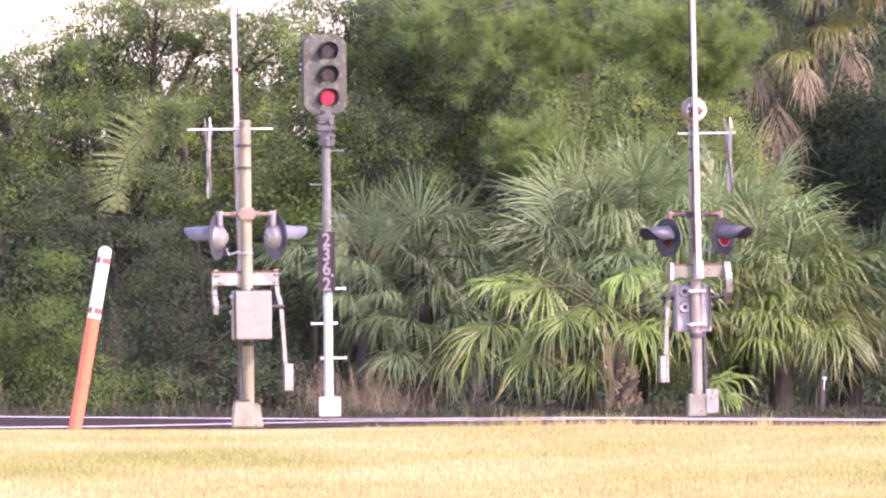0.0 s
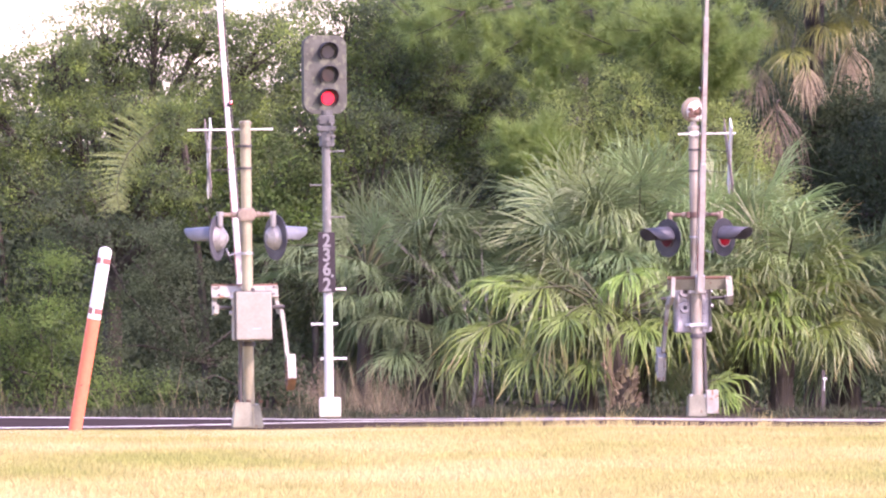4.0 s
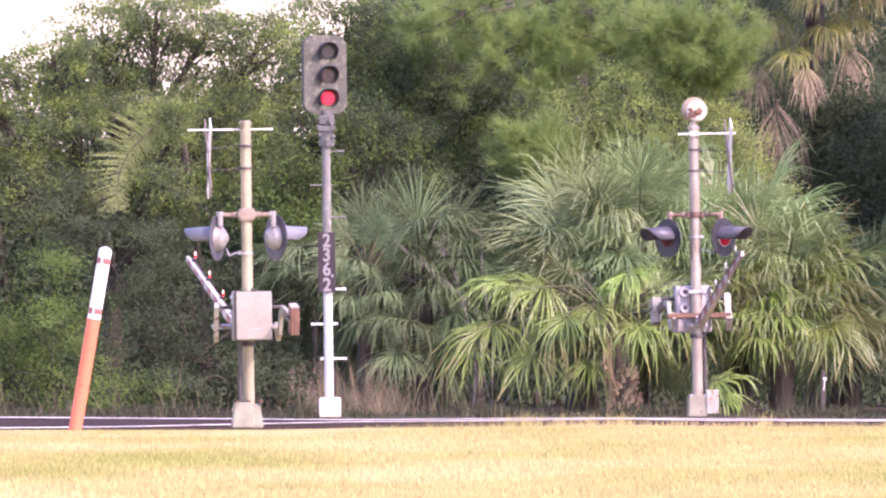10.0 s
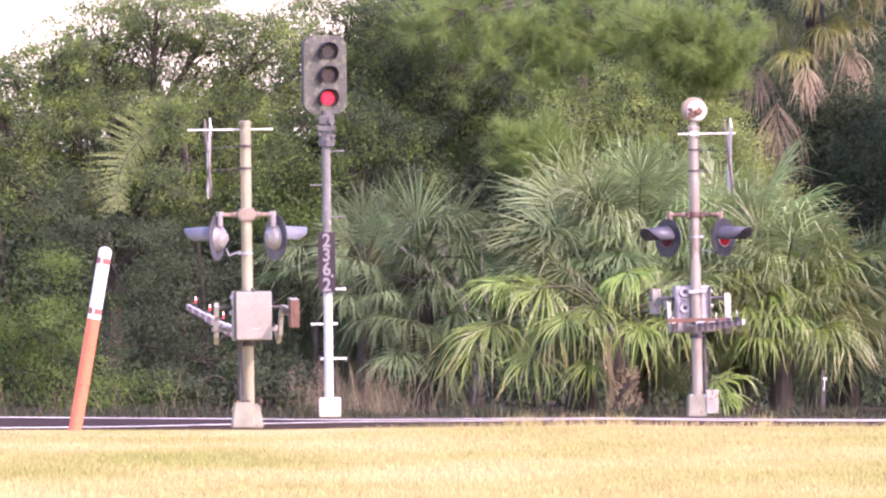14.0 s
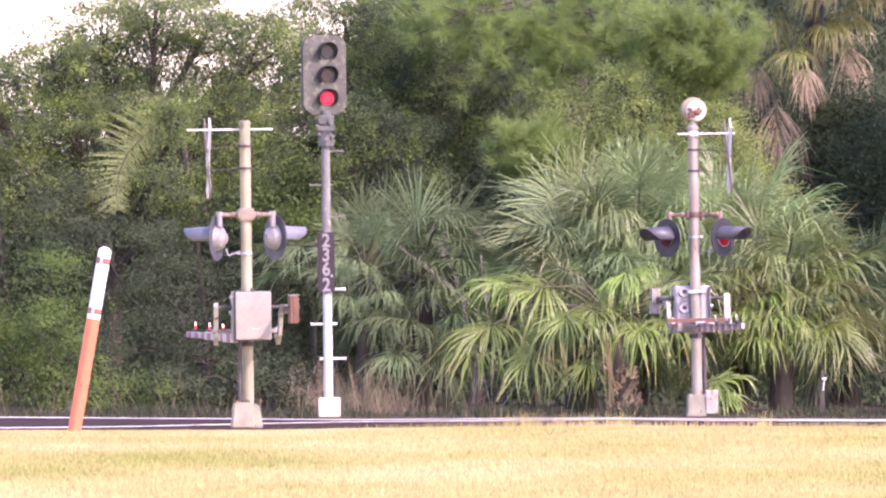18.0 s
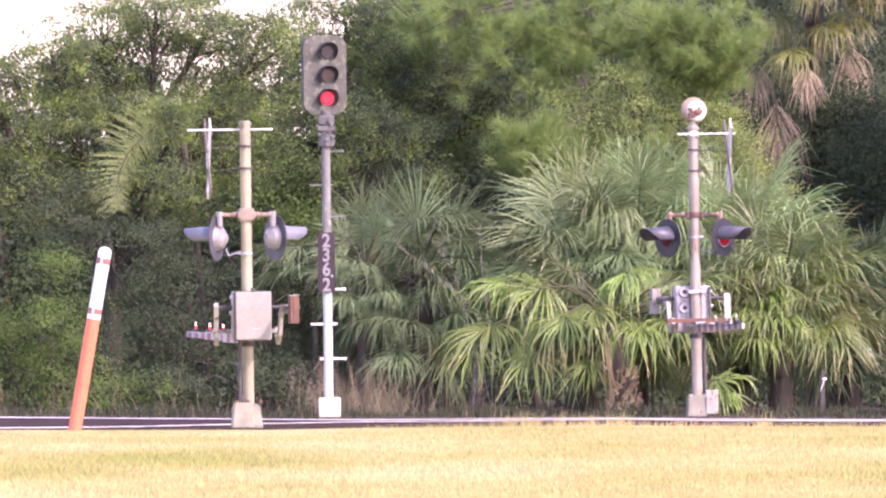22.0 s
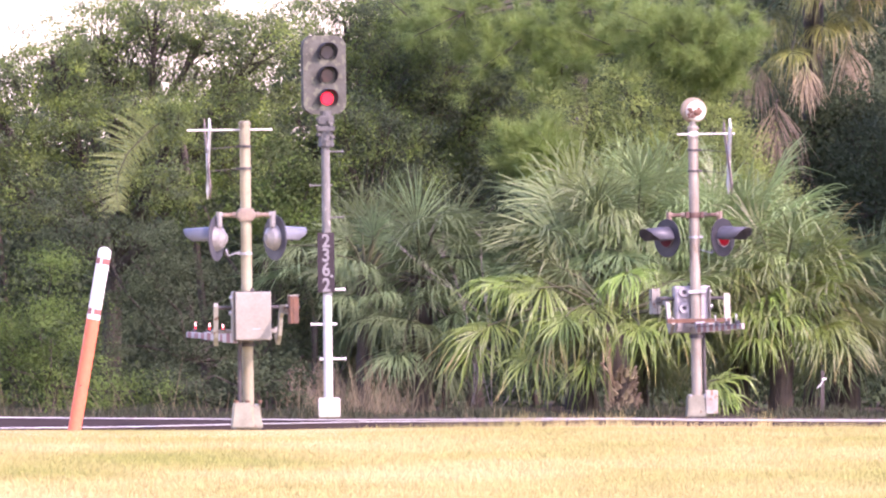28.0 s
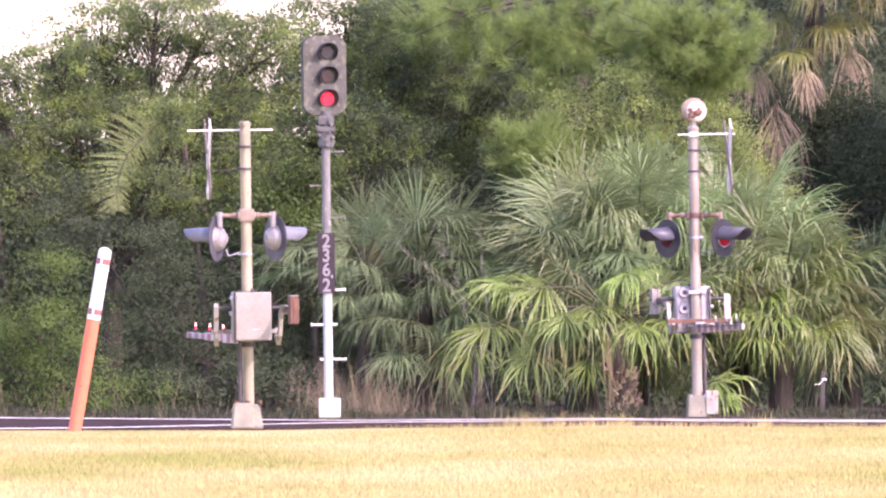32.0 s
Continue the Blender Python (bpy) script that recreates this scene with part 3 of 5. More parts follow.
        bmesh.ops.transform(own, matrix=pose(-0.07, 0.11, 4.24, 90, 0, 0) @ Matrix.Diagonal((1, 1, 0.6, 1)), verts=own.verts[:])
        part("rust_patch", own, M_rust, b)
    # arm, about the axle: stands along local z when raised, offset over the road side
    out = 0.41
    bm = bmesh.new()
    seat = -0.03 if bell else -0.055
    lean = pose(seat, out, 0, 0, -tilt, 0)
    cuts = ((0.3, 0.34 * reach, 0.075, 0.125), (0.34 * reach - 0.1, 0.67 * reach, 0.06, 0.1), (0.67 * reach - 0.1, reach, 0.045, 0.075))
    for h0, h1, wx, wy in cuts:
        box(wx, wy, h1 - h0, lean @ pose(0, 0, (h0 + h1) / 2), 0.006, bm)
    arm = part("gate_arm", bm, M_arm, g, "long white arm with red bands")
    h, red = 0.62, True
    while h < reach - 0.1:
        top = min(h + 0.41, reach - 0.01)
        mid = (h + top) / 2
        wx, wy = next((c[2], c[3]) for c in cuts if mid < c[1])
        if red:
            for s in (-1, 1):
                part("red_band", box(0.004, wy * 0.96, top - h, lean @ pose(s * (wx / 2 + 0.003), 0, mid)), M_red, arm)
        red, h = not red, top
    part("cross_plate", box(0.87, 0.05, 0.17, pose(-0.02, out - 0.1, 0.365), 0.006), M_plate if bell else M_rustwhite, arm, "rust-streaked white steel cross plate")
    part("plate_edge", box(0.87, 0.058, 0.025, pose(-0.02, out - 0.1, 0.455), 0.003), M_rust, arm, "rusted upper flange")
    part("socket", box(0.13, 0.09, 0.26, pose(seat, out - 0.04, 0.385), 0.01), M_steel, arm, "bolted arm socket")
    for s in (-1, 1):
        for k in (-0.05, 0.05):
            part("bolt", tube(0.014, 0.014, 0.02, pose(s * 0.36, out - 0.125, 0.365 + k, 90, 0, 0), 6), M_dark, arm)
    bm = ribbon_bar([(out - 0.1, 0.455), (0.37, 0.37), (0.44, 0.26), (0.36, 0.12), (0.1, 0.02), (-0.04, -0.04)], 0.12, 0.085 if bell else 0.06)
    bmesh.ops.transform(bm, matrix=pose(-0.46 if bell else -0.43, 0, 0, 0, 4, 0), verts=bm.verts[:])
    part("side_arm", bm, M_rustwhite if bell else M_sidearm, arm, "bent weathered side arm")
    wx, wz = (0.365, -0.98) if bell else (0.42, -0.93)
    bm = ribbon_bar([(out - 0.1, 0.455), (0.37, 0.37), (0.44, 0.26), (0.34, 0.12), (0.1, 0.02), (0.02, -0.12), (0.02, -0.4), (0.03, -0.78)], 0.11, 0.05)
    bmesh.ops.transform(bm, matrix=pose(wx, 0, 0, 0, -3.5, 0), verts=bm.verts[:])
    part("side_arm", bm, M_rustwhite if bell else M_sidearm, arm, "long rusty counterweight arm")
    bm = ribbon_bar([(0.03, -0.25), (0.03, -0.8)], 0.08, 0.05)
    bmesh.ops.transform(bm, matrix=pose(wx, 0, 0, 0, -3.5, 0), verts=bm.verts[:])
    part("rust_rail", bm, M_rust, arm, "rusted steel rail")
    weight = part("counterweight", box(0.035, 0.36, 0.37, pose(wx + 0.037, 0.03, wz), 0.01), M_rustwhite if bell else M_rust, arm, "slab counterweight, rusty and white")
    part("rust_slab", box(0.075, 0.35, 0.36, pose(wx + 0.095, 0.03, wz), 0.006), M_rustwhite if bell else M_rust, arm, "rusted outer slab")
    for k in (-0.13, 0.0, 0.13):
        part("weight_bolt", rod((wx - 0.01, 0.0, wz + k), (wx + 0.15, 0.0, wz + k), 0.012, 8), M_dark, arm)
    if not bell:
        part("weight_face", box(0.112, 0.012, 0.345, pose(wx + 0.075, -0.157, wz + 0.006), 0.004), M_rustwhite, weight, "white painted face of the counterweight")
    part("axle", rod((-0.47, 0, 0), (0.46, 0, 0), 0.025, 12), M_dark, arm, "dark steel axle")
    for h in lights:
        base = lean @ pose(0.03, -0.075, h)
        part("light_bracket", box(0.06, 0.05, 0.05, base @ pose(0, 0.02, 0), 0.008), M_black, arm, "dark lamp bracket")
        part("arm_light", tube(0.013, 0.012, 0.035, base @ pose(0.02, -0.01, 0, 90, 0, 0), 14), M_lampback if bell else M_armlight, arm, "small arm light" if bell else "lit red arm light")
        part("light_top", tube(0.009, 0.007, 0.045, base @ pose(0.02, -0.047, 0, 90, 0, 0), 12), M_white if bell else M_armglow, arm)
    rodm = rod((lean @ Vector((0.06, -0.02, 0.6))), (lean @ Vector((0.05, -0.02, lights[0]))), 0.007, 6)
    part("light_cable", rodm, M_dark, arm, "thin light cable")
    return g, arm


near_gate, near_arm = crossing_gate(pose(-2.53, 250.0, -0.035, 0, -0.75, 5.45), 1.57, 7.0, (6.5, 4.75, 3.1), 1.0, (65, -65), (-0.75, 0.37), 3.49, False, M_mast, M_hood_grey,
                                    "weathered cream crossing gate, cases facing the lawn, arm lowering")
far_gate, far_arm = crossing_gate(pose(3.515, 263.75, 0.03, 0, 0.9, 185.4), 1.63, 6.6, (6.2, 4.8, 3.3), -0.4, (46, -54), (-0.57, 0.225), 3.55, True, M_mast_r, M_visor,
                                  "silver crossing gate with bell and red lamps, arm lowering")


# ---- signal ----
def railway_signal(m):
    s = thing("railway_signal", m, "tall grey railway signal showing red, numbered plate on its pole", "railway signal")
    part("pole", tube(0.063, 0.06, 2.05, pose(-0.01, 0, 0.22), 20), M_sigwhite, s, "white painted lower pole")
    part("pole_top", tube(0.06, 0.057, 1.55, pose(-0.01, 0, 2.27), 20), M_sigpole, s, "grey weathered upper pole")
    part("foot", box(0.3, 0.3, 0.27, pose(0, 0, 0.135), 0.03), M_sigwhite, s, "white base box")
    plate = part("number_plate", box(0.235, 0.02, 0.82, pose(-0.02, -0.085, 2.12), 0.006), M_numplate, s, "black plate with pale numbers")
    for i, ch in enumerate("236.2"):
        cu = bpy.data.curves.new("digit", "FONT")
        cu.body, cu.size, cu.extrude, cu.align_x, cu.offset = ch, 0.225, 0.003, "CENTER", 0.006
        tmp = new("digit", cu)
        me = bpy.data.meshes.new_from_object(tmp.evaluated_get(bpy.context.evaluated_depsgraph_get()))
        bpy.data.objects.remove(tmp)
        me.materials.append(M_digit)
        ob = new("digit", me)
        ob.parent = plate
        z = (2.335, 2.14, 1.945, 1.92, 1.73)[i]
        ob.matrix_basis = pose(-0.02 + (0.0 if ch != "." else 0.075), -0.1, z, 90, 0, 0) @ Matrix.Diagonal((1.0, 1.12, 1, 1))
    for z, sg in ((3.637, 1), (3.177, -1), (2.737, 1)):
        bm = rod((-sg * 0.08, 0.0, z), (sg * 0.23, 0.0, z), 0.012, 8)
        tube(0.024, 0.024, 0.015, pose(sg * 0.22, 0, z, 0, 90 * sg, 0), 10, bm)
        part("step", bm, M_sigpole, s, "step bolt")
    for z, sg in ((1.75, 1), (1.275, -1), (0.8, 1)):
        bm = rod((0, 0, z), (sg * 0.24, 0.0, z), 0.016, 8)
        rod((0, 0, z), (-sg * 0.12, 0.0, z), 0.02, 8, bm)
        tube(0.026, 0.026, 0.015, pose(sg * 0.225, 0, z, 0, 90 * sg, 0), 10, bm)
        part("step", bm, M_white, s, "white step bolt")
    bm = tube(0.115, 0.1, 0.22, pose(0, 0, 3.7), 10, bevel=0.015)
    tube(0.09, 0.085, 0.3, pose(0, 0, 3.9), 14, bm)
    box(0.25, 0.22, 0.07, pose(0, 0, 3.95), 0.012, bm)
    box(0.22, 0.22, 0.12, pose(0, 0, 4.07), 0.015, bm)
    for k in range(9):
        box(0.05, 0.05, 0.04, pose(0.11 * math.sin(k * 2.2), -0.1, 3.8 + 0.035 * k, 0, 0, k * 20), 0.008, bm)
    for k in range(6):
        tube(0.018, 0.018, 0.03, pose(0.09 * math.cos(k * 1.05), 0.09 * math.sin(k * 1.05), 3.92), 6, bm)
    part("head_bracket", bm, M_bracket, s, "grey cast head bracket with bolts")
    # head, turned a little to its left
    h = pose(-0.01, -0.02, 4.69, 0, 0, 13)
    back = part("head_case", box(0.42, 0.26, 0.95, h @ pose(-0.05, 0.2, 0), 0.03), M_sighead, s, "deep signal case")
    own = bmesh.new()
    n, hw, hh, r = 8, 0.3, 0.54, 0.16
    ring = []
    for cx, cz, a0 in ((hw - r, hh - r, 0), (-hw + r, hh - r, 90), (-hw + r, -hh + r, 180), (hw - r, -hh + r, 270)):
        for k in range(n + 1):
            t = radians(a0 + 90 * k / n)
            ring.append((cx + r * math.cos(t), cz + r * math.sin(t)))
    f0 = [own.verts.new((x, -0.008, z)) for x, z in ring]
    f1 = [own.verts.new((x, 0.15, z)) for x, z in ring]
    own.faces.new(f0)
    own.faces.new(f1[::-1])
    for k in range(len(ring)):
        own.faces.new((f0[k], f0[(k + 1) % len(ring)], f1[(k + 1) % len(ring)], f1[k]))
    bmesh.ops.recalc_face_normals(own, faces=own.faces[:])
    bmesh.ops.transform(own, matrix=h, verts=own.verts[:])
    part("backboard", own, M_sighead, s, "round-cornered weathered grey backboard")
    for i, (z, lens) in enumerate(((0.31, M_siglens), (-0.01, M_amber), (-0.325, M_sigred))):
        f = h @ pose(0.03, -0.01, z, 90, 0, 0)
        part("lens", tube(0.092, 0.085, 0.025, f, 28), lens, s, ("dark green signal lens", "dark amber signal lens", "lit red signal lens")[i])
        own = bmesh.new()
        rings = []
        for r in (0.135, 0.126):
            row = []
            for k in range(25):
                t = radians(-50 + 280 * k / 24)
                d = 0.2 * (0.2 + 0.8 * (0.5 + 0.5 * math.sin(t)))
                row.append((own.verts.new((r * math.cos(t), r * math.sin(t), 0)), own.verts.new((r * math.cos(t), r * math.sin(t), d))))
            rings.append(row)
        for k in range(24):
            a0, a1, b0, b1 = rings[0][k], rings[0][k + 1], rings[1][k], rings[1][k + 1]
            own.faces.new((a0[0], a1[0], a1[1], a0[1]))
            own.faces.new((b0[0], b0[1], b1[1], b1[0]))
            own.faces.new((a0[1], a1[1], b1[1], b0[1]))
        bmesh.ops.recalc_face_normals(own, faces=own.faces[:])
        bmesh.ops.transform(own, matrix=f, verts=own.verts[:])
        part("visor", own, M_black, s, "dark visor", smooth=True)
    return s


railway_signal(pose(-1.545, 262.0, 0.03, 0, -0.7, 0))


# ---- leaning marker post ----
def marker_post(m):
    p = thing("marker_post", m, "leaning orange fibreglass marker post with white reflective top", "marker post")
    part("post", tube(0.082, 0.082, 1.5, pose(0, 0, -0.06), 20), M_orange, p, "orange tube")
    z = 1.44
    for hgt, mt, rr, nm in ((0.06, M_white, 0.084, "white_band"), (0.075, M_red, 0.084, "red_band"), (0.56, M_white, 0.082, "white_sleeve"), (0.075, M_red, 0.084, "red_band"), (0.08, M_white, 0.082, "white_cap")):
        part(nm, tube(rr, rr, hgt, pose(0, 0, z), 20), mt, p)
        z += hgt
    own = bmesh.new()
    bmesh.ops.create_uvsphere(own, u_segments=20, v_segments=12, radius=0.082)
    bmesh.ops.transform(own, matrix=pose(0, 0, z) @ Matrix.Diagonal((1, 1, 0.75, 1)), verts=own.verts[:])
    part("dome", own, M_white, p, "rounded white cap", smooth=True)
    for k in (1.537, 2.172):
        part("band_gap", box(0.022, 0.012, 0.077, pose(-0.02, -0.083, k), 0.002), M_white, p, "white gap in the band")
    for k in (0.455, 2.03):
        part("seam_tab", box(0.02, 0.02, 0.09 if k > 1 else 0.02, pose(-0.015, -0.079, k if k > 1 else 0.6)), M_white if k > 1 else M_dark, p)
    return p


marker_post(pose(-4.595, 238.7, -0.03, 0, 9.6, 0))


# ---- plants ----
def blob_points(rng, c, r, clumps, per, spread):
    """Leaf places: clumps strewn through a rounded mass, thicker towards its skin."""
    d = unit(rng.normal(size=(clumps, 3)))
    k = rng.uniform(0.25, 1.0, size=(clumps, 1)) ** 0.5
    centres = np.array(c) + d * k * np.array(r)
    grow = np.repeat(rng.uniform(0.5, 1.5, size=(clumps, 1)), per, 0)
    pts = np.repeat(centres, per, 0) + rng.normal(size=(clumps * per, 3)) * np.array((1.25, 1.1, 0.62)) * spread * grow
    return centres, pts


def broadleaf(name, foot, masses, size, material, label, category, seed, trunk=0.12, clumps=60, per=36, spread=0.17, long=1.9, droop=0.3, twigs=0.4, stems=1):
    """A tree or shrub: forked trunk, limbs to each leafy mass, twigs, and a crown of single leaves."""
    rng = np.random.default_rng(seed)
    t = thing(name, pose(*foot), label, category)
    foot = np.array(foot)
    wood, pts = bmesh.new(), []
    mean = np.mean([m[0] for m in masses], 0) - foot
    fork = np.array([mean[0] * 0.35, mean[1] * 0.35, max(0.35, mean[2] * 0.45)])
    for s in range(stems):
        off = rng.normal(size=3) * 0.12 * (stems > 1)
        off[2] = 0
        rod(off - np.array((0, 0, 0.1)), fork + off * 2, trunk, 8, wood, trunk * 0.7)
    for c, r in masses:
        c = np.array(c) - foot
        mid = fork * 0.45 + c * 0.55 + rng.normal(size=3) * 0.15
        rod(fork, mid, trunk * 0.55, 7, wood, trunk * 0.36)
        rod(mid, c, trunk * 0.36, 6, wood, trunk * 0.16)
        vol = max(0.25, (r[0] * r[1] * r[2]) ** (2 / 3))
        centres, p = blob_points(rng, c, r, int(clumps * vol), per, spread)
        pts.append(p)
        for q in centres[rng.uniform(size=len(centres)) < twigs][:26]:
            start = mid + (c - mid) * rng.uniform(0.2, 1.0)
            rod(start, q, min(0.014, trunk * 0.1), 4, wood, 0.003)
    part("trunk", wood, M_bark, t, "forked bark-covered trunk and limbs")
    pts = np.concatenate(pts)
    pts[:, 2] = np.maximum(pts[:, 2], 0.02)
    tagged(foliage("crown", pts, size, material, t, rng, long, droop, per), kind="stuff")
    return t


def fan(seed, axis, facing, radius, n, droop, sweep=122, split=0.36, ragged=0.16):
    """The blade of a fan-shaped palm leaf, its stalk's end at the origin: pleated and joined near the stalk, then split into long segments that bend down."""
    rng = np.random.default_rng(seed)
    steps = 8
    a = np.array(axis, float)
    a /= np.linalg.norm(a)
    up = np.array(facing, float)
    up -= a * np.dot(up, a)
    up /= np.linalg.norm(up)
    s = np.cross(up, a)
    spread = radians(sweep)
    step = 2 * spread / n
    phi = np.linspace(-spread, spread, n) + rng.normal(size=n) * 0.06
    along = 1 - np.abs(phi) / spread
    length = radius * (0.8 + 0.2 * np.cos(phi * 0.8)) * rng.uniform(1 - ragged * 1.6, 1 + ragged, n)
    twist = rng.normal() * 0.15
    d0 = np.cos(phi)[:, None] * a + np.sin(phi)[:, None] * s + up * (0.1 * np.cos(phi * 2) - 0.12 + twist * np.sin(phi) + rng.normal(size=n) * 0.1)[:, None]
    d0 = unit(d0)
    side = -np.sin(phi)[:, None] * a + np.cos(phi)[:, None] * s
    rib = (0.28 * radius * along ** 1.2)[:, None]
    p = a * rib - np.array((0, 0, 1.0)) * droop * 0.5 * rib * rib / radius
    hang = np.clip(droop * rng.uniform(0.4, 1.25, n), 0, 0.96)
    begin = rng.uniform(0.08, 0.6, n) * max(0.4, 1.25 - 0.75 * droop)
    sway = rng.normal(size=(n, 3)) * 0.22
    rows = []
    for k in range(steps):
        t = k / (steps - 1)
        joined = split * length * step * 0.5
        w = joined * max(0.1, t / split) if t <= split else joined * (1 - ((t - split) / (1 - split)) ** 1.7) * 0.9 + 0.0015
        e = np.clip((t - begin) / 0.45, 0, 1)
        g = (hang * e * e * (3 - 2 * e))[:, None]
        d = unit(d0 * (1 - g) + (np.array((0, 0, -1.0)) + sway) * g)
        fold = np.cross(d, side)
        w = w[:, None]
        rows.append(np.stack([p - side * w, p - fold * 0.95 * w, p + side * w], 1))
        p = p + d * (length / (steps - 1))[:, None]
    v = np.stack(rows, 1)                                    # segment, step, edge
    idx = np.arange(n * steps * 3).reshape(n, steps, 3)
    q = np.concatenate([np.stack([idx[:, :-1, e], idx[:, :-1, e + 1], idx[:, 1:, e + 1], idx[:, 1:, e]], -1).reshape(-1, 4) for e in (0, 1)])
    return v.reshape(-1, 3), q


def stalk(bm, points, r0, r1):
    """A tapering stalk bent through a few points."""
    for i, (p, q) in enumerate(zip(points, points[1:])):
        f0, f1 = i / (len(points) - 1), (i + 1) / (len(points) - 1)
        rod(p, q, r0 + (r1 - r0) * f0, 6, bm, r0 + (r1 - r0) * f1)
    return bm


BOOT = None


def boot_mesh():
    global BOOT
    if BOOT is None:
        own = bmesh.new()
        v = [own.verts.new(c) for c in ((-0.05, 0, 0), (0.05, 0, 0), (0.022, -0.06, 0.13), (-0.022, -0.06, 0.13), (-0.045, -0.03, 0), (0.045, -0.03, 0), (0.018, -0.1, 0.12), (-0.018, -0.1, 0.12))]
        for f in ((0, 1, 2, 3), (4, 7, 6, 5), (0, 4, 5, 1), (1, 5, 6, 2), (2, 6, 7, 3), (3, 7, 4, 0)):
            own.faces.new([v[i] for i in f])
        bmesh.ops.recalc_face_normals(own, faces=own.faces[:])
        BOOT = bpy.data.meshes.new("boot")
        own.to_mesh(BOOT)
        own.free()
        BOOT.materials.append(M_boot)
    return BOOT


def palm(foot, crown, leaves, label, seed, material=None, n=64, trunk=0.17, boots=0, dead=(), fill=(), fill_material=None, limp=0.5):
    """A cabbage palm: trunk with crossed leaf bases and a crown of single fan leaves.
    leaves: where the blade begins, the way it points, its radius, how far it droops and how much it faces the road."""
    rng = np.random.default_rng(seed)
    material = material or M_palm
    p = thing("palm", pose(*foot), label, "palm tree")
    crown = Vector(crown)
    bm = bmesh.new()
    steps = max(4, int(crown.z / 0.25))
    for k in range(steps):
        f0, f1 = k / steps, (k + 1) / steps
        rod(Vector((crown.x * f0, crown.y * f0, crown.z * f0 - 0.1 * (k == 0))), Vector((crown.x * f1, crown.y * f1, crown.z * f1 + 0.02)), trunk * (1.06 - 0.1 * (k % 2)), 12, bm)
    part("trunk", bm, M_bark, p, "fibrous palm trunk")
    for k in range(boots):
        turn, f = k * 2.4, 0.02 + 0.5 * k / boots
        b = new("boot", boot_mesh())
        b.parent = p
        b.matrix_basis = pose(crown.x * f + trunk * 0.95 * math.sin(turn), crown.y * f - trunk * 0.95 * math.cos(turn), crown.z * f, rng.uniform(-8, 8), (1 if k % 2 else -1) * 24, math.degrees(turn))
    rows = [(Vector(r[:3]), Vector(r[3:6]), r[6], r[7], (0, -r[8], 1), i in dead) for i, r in enumerate(leaves)]
    for turn, up, size in fill:
        t, u = radians(turn), radians(up)
        way = Vector((math.cos(t) * math.cos(u), math.sin(t) * math.cos(u), math.sin(u)))
        tip = Vector((way.x, way.y, way.z - 0.45))
        rows.append((crown + way * size * 0.95, tip, 0.88 * size, limp, (-way.x * 0.4, -way.y * 0.4, 1), False))
    fronds = []
    for i, (hub, axis, radius, droop, facing, old) in enumerate(rows):
        mt = M_palmdead if old else material if i < len(leaves) or fill_material is None else fill_material
        v, q = fan(seed * 97 + i, axis, facing, radius, n if not old else 76, droop, 42 if old else 122 - 16 * max(0.0, droop - 0.5) / 0.5, 0.22 if old else 0.36, 0.2 if old else 0.16)
        f = many("frond", v, q, mt, p)
        f.matrix_basis = Matrix.Translation(hub)
        back = Vector((0.03, 0.14, 0.02)) if old else crown - hub
        arch = 0.12 * back.length
        bm = stalk(bmesh.new(), [back, back * 0.66 + Vector((0, 0, arch)), back * 0.3 + Vector((0, 0, arch)), Vector((0, 0, 0)), Vector(axis).normalized() * radius * 0.2], 0.024, 0.009)
        part("petiole", bm, M_bark if old else M_petiole, f)
        fronds.append(f)
    return p, fronds


def feather_frond(parent, points, length, material, seed, pairs=34, sunny=1):
    """A feather-shaped palm leaf: an arching midrib with two rows of narrow leaflets."""
    rng = np.random.default_rng(seed)
    pts = [Vector(p) for p in points]
    verts, quads = [], []
    for i in range(pairs):
        u = (i + 0.5) / pairs * (len(pts) - 1)
        k = min(int(u), len(pts) - 2)
        p, along = pts[k].lerp(pts[k + 1], u - k), (pts[k + 1] - pts[k]).normalized()
        out = along.cross(Vector((0, -1, 0))).normalized()
        f = (i + 0.5) / pairs
        for s in (-1, 1):
            d = (out * s + along * (0.15 + 0.5 * f * f) + Vector((rng.normal() * 0.06, -0.2 * s + rng.normal() * 0.12, rng.normal() * 0.05))).normalized()
            ln = length * (0.65 + 0.4 * math.sin(math.pi * min(1, f * 0.9 + 0.12))) * rng.uniform(0.85, 1.1) * (1 if s == sunny else 0.5)
            w, q, base = d.cross(Vector((0, -1, 0.2))).normalized(), p.copy(), len(verts)
            for j in range(6):
                h = 0.008 * (1 - (j / 5) ** 2) + 0.001
                verts += [q - w * h, q + w * h]
                q = q + (d + Vector((0, 0, -0.05 * j))).normalized() * ln / 5
            quads += [(base + 2 * j, base + 2 * j + 1, base + 2 * j + 3, base + 2 * j + 2) for j in range(5)]
    f = many("frond", np.array(verts), np.array(quads), material, parent)
    part("midrib", stalk(bmesh.new(), pts, 0.018, 0.005), M_petiole, f)
    return f


def crown_leaves(seed, n, low=-45, high=80, turn=(0, 360)):
    """Leaves all round, young ones upright, old ones hanging: turn, angle above level, size."""
    rng = np.random.default_rng(seed)
    rows = []
    for i in range(n):
        u = i / (n - 1)
        rows.append((turn[0] + (i * 137.5) % (turn[1] - turn[0]) + rng.uniform(-12, 12), high + (low - high) * u ** 1.1 + rng.uniform(-8, 8), rng.uniform(0.85, 1.12)))
    return rows


